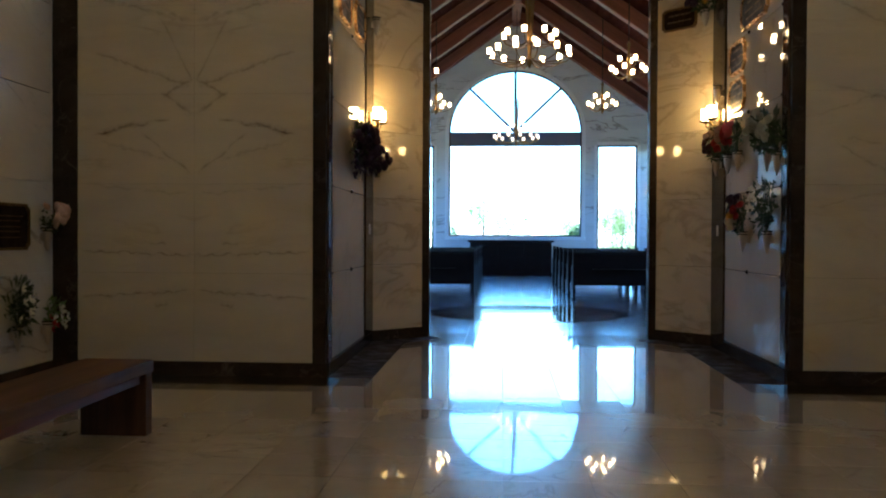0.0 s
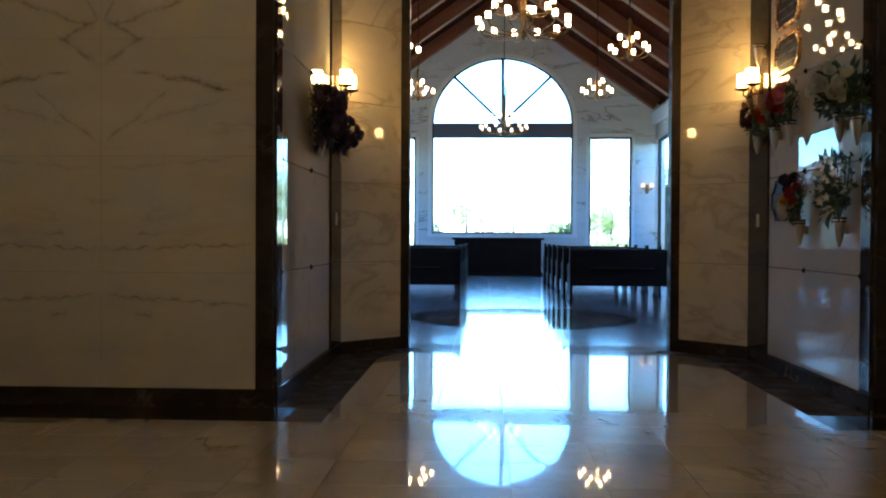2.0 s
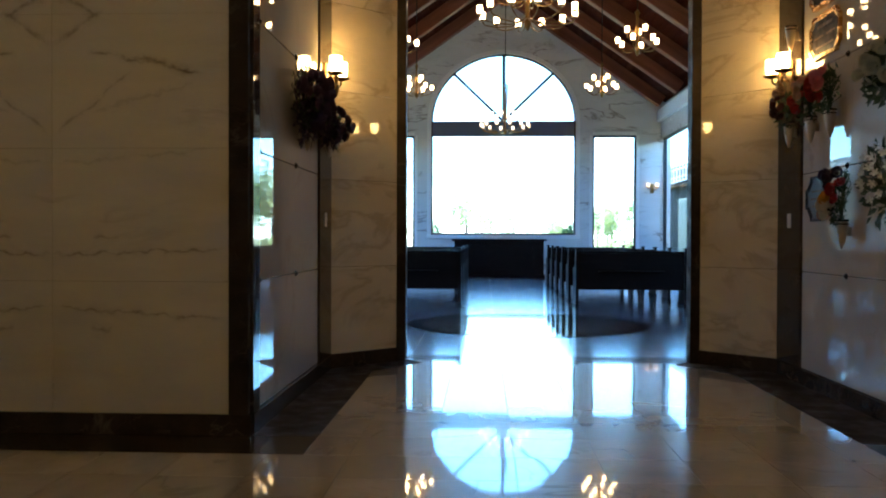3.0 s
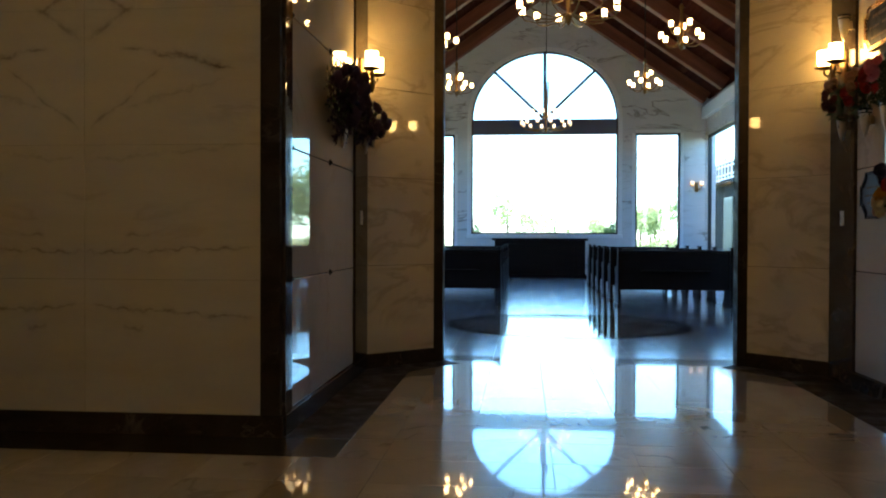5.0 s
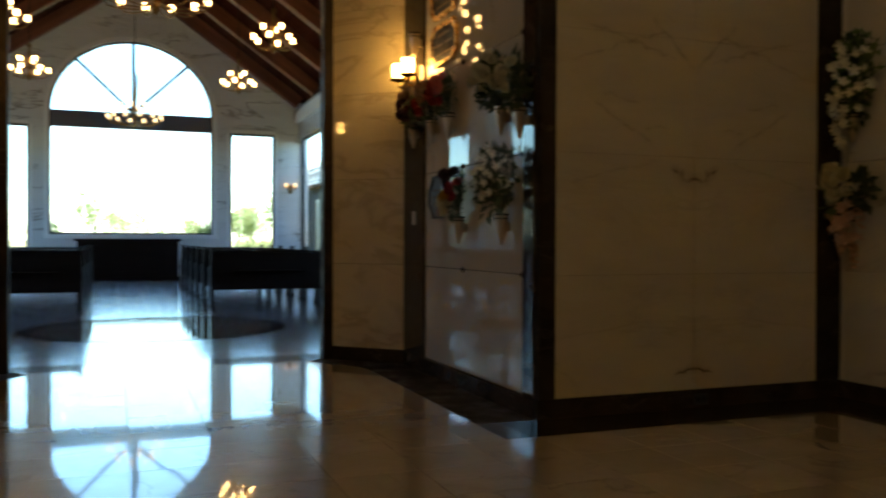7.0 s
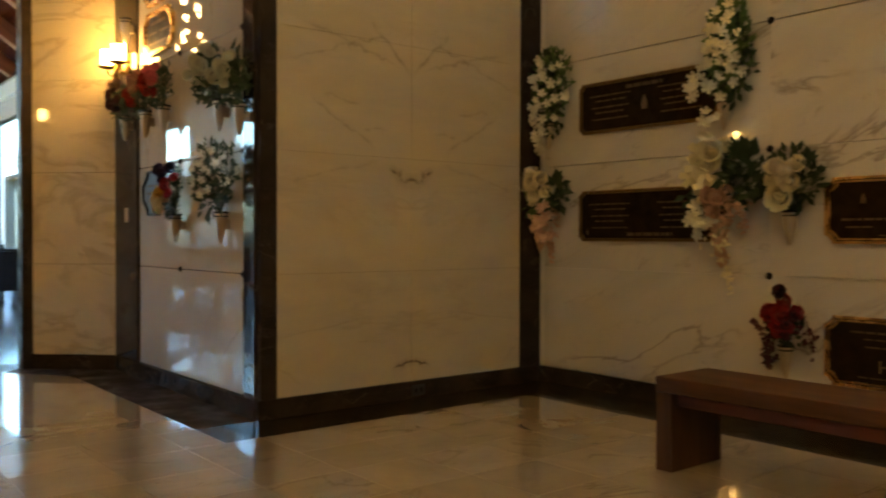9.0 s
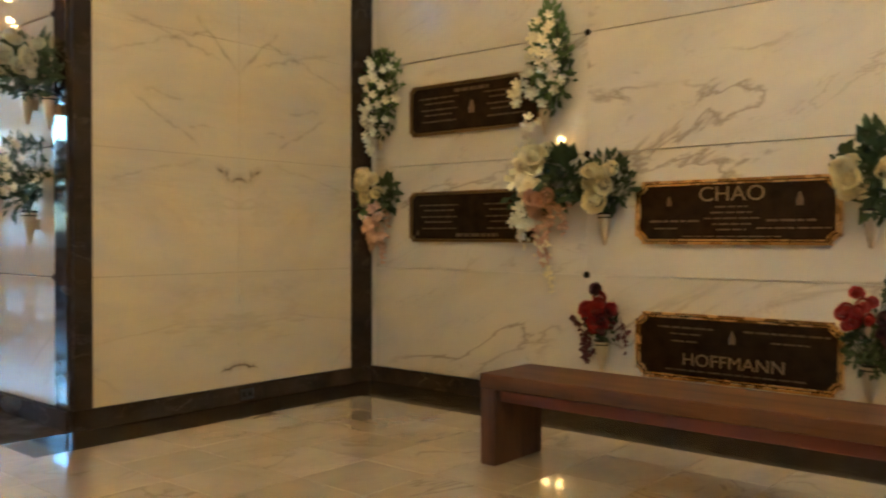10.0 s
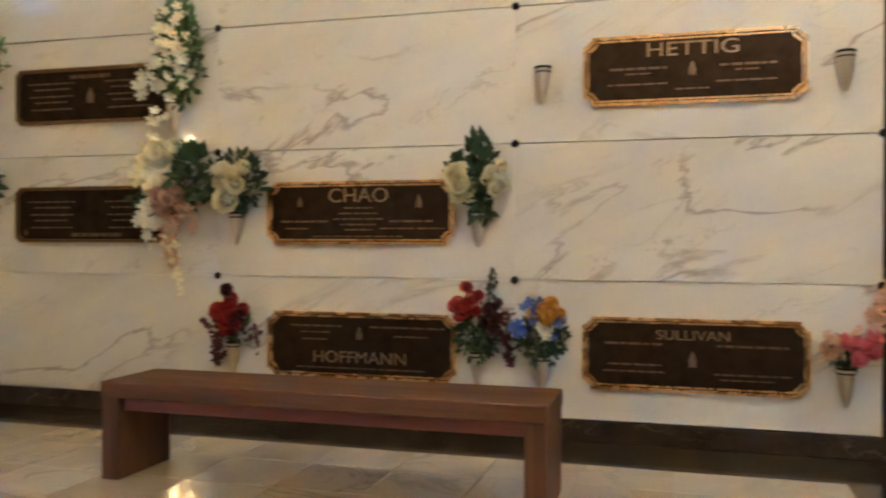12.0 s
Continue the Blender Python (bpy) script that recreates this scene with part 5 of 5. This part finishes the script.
bouquet(on_east(4.24, 1.355), "cream flowers round tall dark green leaves in a wall vase", 6,
        [(ROSE, P_CREAM, 5, -0.14, 0.16, 0.09, 0.11, 0.07), (ROSE, P_CREAM, 1, -0.13, 0.10, 0.01, 0.01, 0.085), (ROSE, P_CREAM, 5, 0.17, 0.20, 0.07, 0.12, 0.055)],
        [(P_LEAF, 90, 0.02, 0.20, 0.15, 0.32, 0.14), (P_LEAF, 26, -0.20, 0.26, 0.10, 0.10, 0.11)])
bouquet(on_east(5.88, 0.52), "red roses with trailing burgundy blossom in a wall vase", 7,
        [(ROSE, P_RED, 7, 0.02, 0.19, 0.13, 0.11, 0.066), (ROSE, P_DARKRED, 2, 0.0, 0.32, 0.03, 0.02, 0.06), (ROSE, P_DARKRED, 4, 0.08, 0.14, 0.08, 0.08, 0.05)],
        [(P_LEAF, 40, 0.03, 0.10, 0.16, 0.16, 0.09)], [(P_DARKRED, 60, -0.10, 0.16, -0.14, -0.18, 0.03), (P_DARKRED, 24, 0.14, 0.16, 0.16, -0.04, 0.025)])
bouquet(on_east(4.24, 0.515), "red and burgundy roses with dark leaves in a wall vase", 8,
        [(ROSE, P_RED, 7, -0.08, 0.29, 0.12, 0.10, 0.055), (ROSE, P_DARKRED, 4, 0.15, 0.22, 0.06, 0.12, 0.055)],
        [(P_LEAF, 80, 0.0, 0.12, 0.22, 0.20, 0.10), (P_LEAF, 14, 0.14, 0.40, 0.05, 0.10, 0.08)], [(P_DARKRED, 50, 0.16, 0.24, 0.20, -0.06, 0.03)])
bouquet(on_east(3.85, 0.51), "blue and yellow flowers with green leaves in a wall vase", 9,
        [(BLOOM, P_BLUE, 5, -0.06, 0.27, 0.09, 0.10, 0.042), (BLOOM, P_BLUE, 3, 0.12, 0.18, 0.06, 0.07, 0.042), (ROSE, P_YELLOW, 5, 0.05, 0.26, 0.11, 0.06, 0.06), (BLOOM, P_BLUE, 5, -0.20, 0.16, 0.05, 0.05, 0.045), (BLOOM, P_WHITE, 3, 0.03, 0.15, 0.08, 0.03, 0.045)],
        [(P_LEAF, 80, 0.0, 0.10, 0.24, 0.18, 0.09)])
bouquet(on_east(2.21, 0.505), "bright pink flowers with pale pink sprays in a wall vase", 10,
        [(ROSE, P_PINK, 5, 0.06, 0.13, 0.13, 0.07, 0.07), (BLOOM, P_PEACH, 7, -0.14, 0.13, 0.07, 0.06, 0.045)],
        [(P_LEAF, 36, 0.0, 0.07, 0.14, 0.12, 0.08)], [(P_PEACH, 60, 0.14, 0.22, 0.30, 0.62, 0.03), (P_PEACH, 40, 0.10, 0.20, 0.22, 0.44, 0.03)])

# west wall
for y, z in ((7.86, 1.355), (7.86, 0.515), (7.38, 0.515)):
    vase(on_west(y, z))
bouquet(on_west(7.86, 1.355), "pale dusty-pink flowers in a wall vase", 11, [(ROSE, P_PEACH, 8, 0.0, 0.12, 0.15, 0.10, 0.07)], [(P_LEAF, 30, 0.0, 0.05, 0.16, 0.12, 0.08)])
bouquet(on_west(7.86, 0.515), "white lilies with a little red in a wall vase", 12, [(BLOOM, P_WHITE, 5, 0.05, 0.02, 0.10, 0.10, 0.06), (BLOOM, P_RED, 3, -0.08, -0.02, 0.04, 0.06, 0.04)], [(P_LIGHTLEAF, 30, 0.06, 0.06, 0.12, 0.16, 0.10)])
bouquet(on_west(7.38, 0.515), "muted green and grey dried bouquet in a wall vase", 13, [(BLOOM, P_CREAM, 6, 0.0, 0.2, 0.10, 0.16, 0.05)], [(P_LEAF, 80, 0.0, 0.16, 0.20, 0.28, 0.11)])

# passage, east side
for y, z, o in ((9.33, 1.36, 0), (8.54, 1.36, 0), (9.56, 2.20, 0), (10.38, 2.21, 0.018), (8.56, 2.12, 0), (8.22, 2.06, 0.016), (9.95, 2.20, 0), (10.36, 3.02, 0.018)):
    vase(on_pass(y, z, 1, o))
bouquet(on_pass(9.33, 1.36), "yellow, red and purple flowers in a wall vase", 21,
        [(ROSE, P_YELLOW, 2, -0.04, 0.16, 0.10, 0.05, 0.06), (ROSE, P_CREAM, 4, -0.06, 0.10, 0.10, 0.07, 0.055), (ROSE, P_RED, 3, 0.12, 0.20, 0.06, 0.07, 0.055), (ROSE, P_PURPLE, 4, 0.04, 0.30, 0.12, 0.07, 0.06), (ROSE, P_PEACH, 2, -0.14, 0.05, 0.05, 0.04, 0.06)],
        [(P_LEAF, 60, 0.0, 0.16, 0.24, 0.24, 0.10)])
bouquet(on_pass(8.54, 1.36), "spray of green stems with small white flowers in a vase", 22,
        [(BLOOM, P_WHITE, 16, -0.05, 0.28, 0.30, 0.20, 0.035)], [(P_LEAF, 75, -0.08, 0.22, 0.36, 0.32, 0.10), (P_LEAF, 14, 0.16, 0.26, 0.14, 0.26, 0.09)])
bouquet(on_pass(9.56, 2.20), "red and pink flowers with dark leaves in a wall vase", 23,
        [(ROSE, P_PINK, 4, 0.05, 0.22, 0.12, 0.06, 0.075), (ROSE, P_RED, 5, -0.12, 0.18, 0.12, 0.10, 0.065)], [(P_LEAF, 70, 0.0, 0.14, 0.24, 0.22, 0.10)])
bouquet(on_pass(9.95, 2.20), "orange and red flowers in a wall vase", 24,
        [(ROSE, P_PEACH, 5, 0.0, 0.22, 0.14, 0.08, 0.06), (ROSE, P_RED, 4, -0.05, 0.12, 0.12, 0.06, 0.06)], [(P_LEAF, 60, 0.0, 0.10, 0.20, 0.20, 0.10)])
bouquet(on_pass(10.38, 2.21, 1, 0.018), "dark leaves with dull red flowers in a wall vase", 25,
        [(ROSE, P_DARKRED, 6, 0.0, 0.14, 0.14, 0.12, 0.06), (ROSE, P_PEACH, 2, 0.04, 0.24, 0.06, 0.04, 0.055)], [(P_LEAF, 60, 0.0, 0.08, 0.18, 0.20, 0.09)])
bouquet(on_pass(8.56, 2.12), "white roses with dark green leaves in a wall vase", 26,
        [(ROSE, P_WHITE, 6, -0.06, 0.22, 0.26, 0.13, 0.075)], [(P_LEAF, 70, 0.0, 0.16, 0.34, 0.22, 0.12)])
bouquet(on_pass(8.22, 2.06, 1, 0.016), "white flowers with dark leaves in a wall vase", 27, [(ROSE, P_WHITE, 4, 0.0, 0.20, 0.12, 0.10, 0.07)], [(P_LEAF, 50, 0.0, 0.12, 0.18, 0.18, 0.10)])
# passage, west side
for y, z, o in ((9.54, 2.10, 0), (10.38, 2.13, 0.018), (10.60, 3.90, 0.018)):
    vase(on_pass(y, z, -1, o))
bouquet(on_pass(9.54, 2.10, -1), "thick dark purple flower bunch in a wall vase", 31,
        [(ROSE, P_PURPLE, 24, -0.20, 0.16, 0.36, 0.20, 0.08)], [(P_LEAF, 90, -0.18, 0.16, 0.38, 0.28, 0.11), (P_PURPLE, 170, -0.18, 0.12, 0.40, 0.30, 0.09)],
        [(P_PURPLE, 70, -0.12, 0.06, -0.16, -0.16, 0.035), (P_PURPLE, 70, 0.14, 0.06, 0.16, -0.14, 0.035)], 0.26)
bouquet(on_pass(10.38, 2.13, -1, 0.018), "dark purple trailing flowers in a wall vase", 32,
        [(ROSE, P_PURPLE, 8, -0.10, 0.04, 0.18, 0.14, 0.07)], [(P_PURPLE, 110, -0.08, 0.03, 0.24, 0.18, 0.08), (P_LEAF, 40, 0.0, 0.04, 0.2, 0.2, 0.09)],
        [(P_PURPLE, 60, -0.14, 0.06, -0.18, -0.12, 0.035), (P_PURPLE, 60, 0.04, 0.06, 0.07, -0.08, 0.035)], 0.24)
# splayed face, high up
vase(splay_pose(1, 0.12, 4.02))
bouquet(splay_pose(1, 0.12, 4.02), "orange and purple flowers in a wall vase", 33, [(ROSE, P_YELLOW, 3, 0.02, 0.12, 0.08, 0.05, 0.06), (ROSE, P_PURPLE, 4, -0.12, 0.10, 0.08, 0.08, 0.06)], [(P_LEAF, 40, 0.0, 0.06, 0.16, 0.14, 0.09)])

# ---------------------------------------------------------------- switches and outlet
for s in (-1, 1):
    sw = thing("light_switch", "ivory light switch plate on a granite pilaster", "switch", pose(s * (PX - 0.0252), 10.54, 1.377, 0, 0, -90 * s), "light switches")
    part("plate", boxed(-0.04, 0.04, -0.007, 0, -0.062, 0.062, bevel=0.003), M_SWITCH, sw)
    part("toggle", boxed(-0.006, 0.006, -0.018, -0.0065, -0.012, 0.014, bevel=0.002), M_SWITCH, sw)
ou = thing("wall_outlet", "black outlet cover in the granite baseboard", "outlet", pose(3.335, FY - 0.0222, 0.062))
part("plate", boxed(-0.06, 0.06, -0.006, 0, -0.04, 0.04, bevel=0.003), M_OUTLET, ou)
for x in (-0.025, 0.025):
    part("socket", boxed(x - 0.014, x + 0.014, -0.008, -0.0055, -0.018, 0.018, bevel=0.002), M_IRON, ou)

# ---------------------------------------------------------------- floor tiles
T, G = 0.46, 0.004


def tile_mesh():
    h = T / 2 - G / 2
    bm = bmesh.new()
    top = [bm.verts.new((x * h, y * h, 0)) for x, y in ((-1, -1), (1, -1), (1, 1), (-1, 1))]
    bot = [bm.verts.new((x * h, y * h, -0.008)) for x, y in ((-1, -1), (1, -1), (1, 1), (-1, 1))]
    bm.faces.new(top)
    for i in range(4):
        j = (i + 1) % 4
        bm.faces.new((bot[i], bot[j], top[j], top[i]))
    return bm


TILE = mesh_of("floor_tile", tile_mesh(), M_FLOOR)
rnd = random.Random(7)
sheets = {True: ([], []), False: ([], [])}
single = 0
for i in range(-11, 12):
    for j in range(-13, 67):
        x, y = 0.01 + (i + 0.5) * T, 0.1 + j * T
        if y < BACK or y > GY or abs(x) > CX + 0.3:
            continue
        if y < FY + 0.2 and abs(x) > WX + 0.1:
            continue
        if FY + 0.3 < y < 11.5 and abs(x) > PX + 0.1:
            continue
        tx, ty = rnd.gauss(0, 0.07), rnd.gauss(0, 0.07)
        near = 3.0 < y < 11.7 and abs(x) < WX - BW + 0.2
        if near and single < 300:
            single += 1
            share("floor_tile", TILE, floor, pose(x, y, 0, tx, ty, rnd.choice((0, 90, 180, 270))))
            continue
        m = pose(x, y, 0, tx, ty, 0)
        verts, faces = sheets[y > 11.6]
        k = len(verts)
        h = T / 2 - G / 2
        verts += [tuple(m @ Vector((a * h, b * h, 0))) for a, b in ((-1, -1), (1, -1), (1, 1), (-1, 1))]
        verts += [tuple(m @ Vector((a * h, b * h, -0.008))) for a, b in ((-1, -1), (1, -1), (1, 1), (-1, 1))]
        faces.append((k, k + 1, k + 2, k + 3))
        for a in range(4):
            b = (a + 1) % 4
            faces.append((k + 4 + a, k + 4 + b, k + b, k + a))
for chapel, (verts, faces) in sheets.items():
    me = bpy.data.meshes.new("floor_tiles")
    me.from_pydata(verts, [], faces)
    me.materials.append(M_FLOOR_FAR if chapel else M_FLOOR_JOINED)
    rest = new("floor_tiles", me)
    rest.parent = floor
    tagged(rest, "polished marble floor tiles with cool daylight tint in their colour" if chapel else "polished cream marble floor tiles", "", "", "stuff")
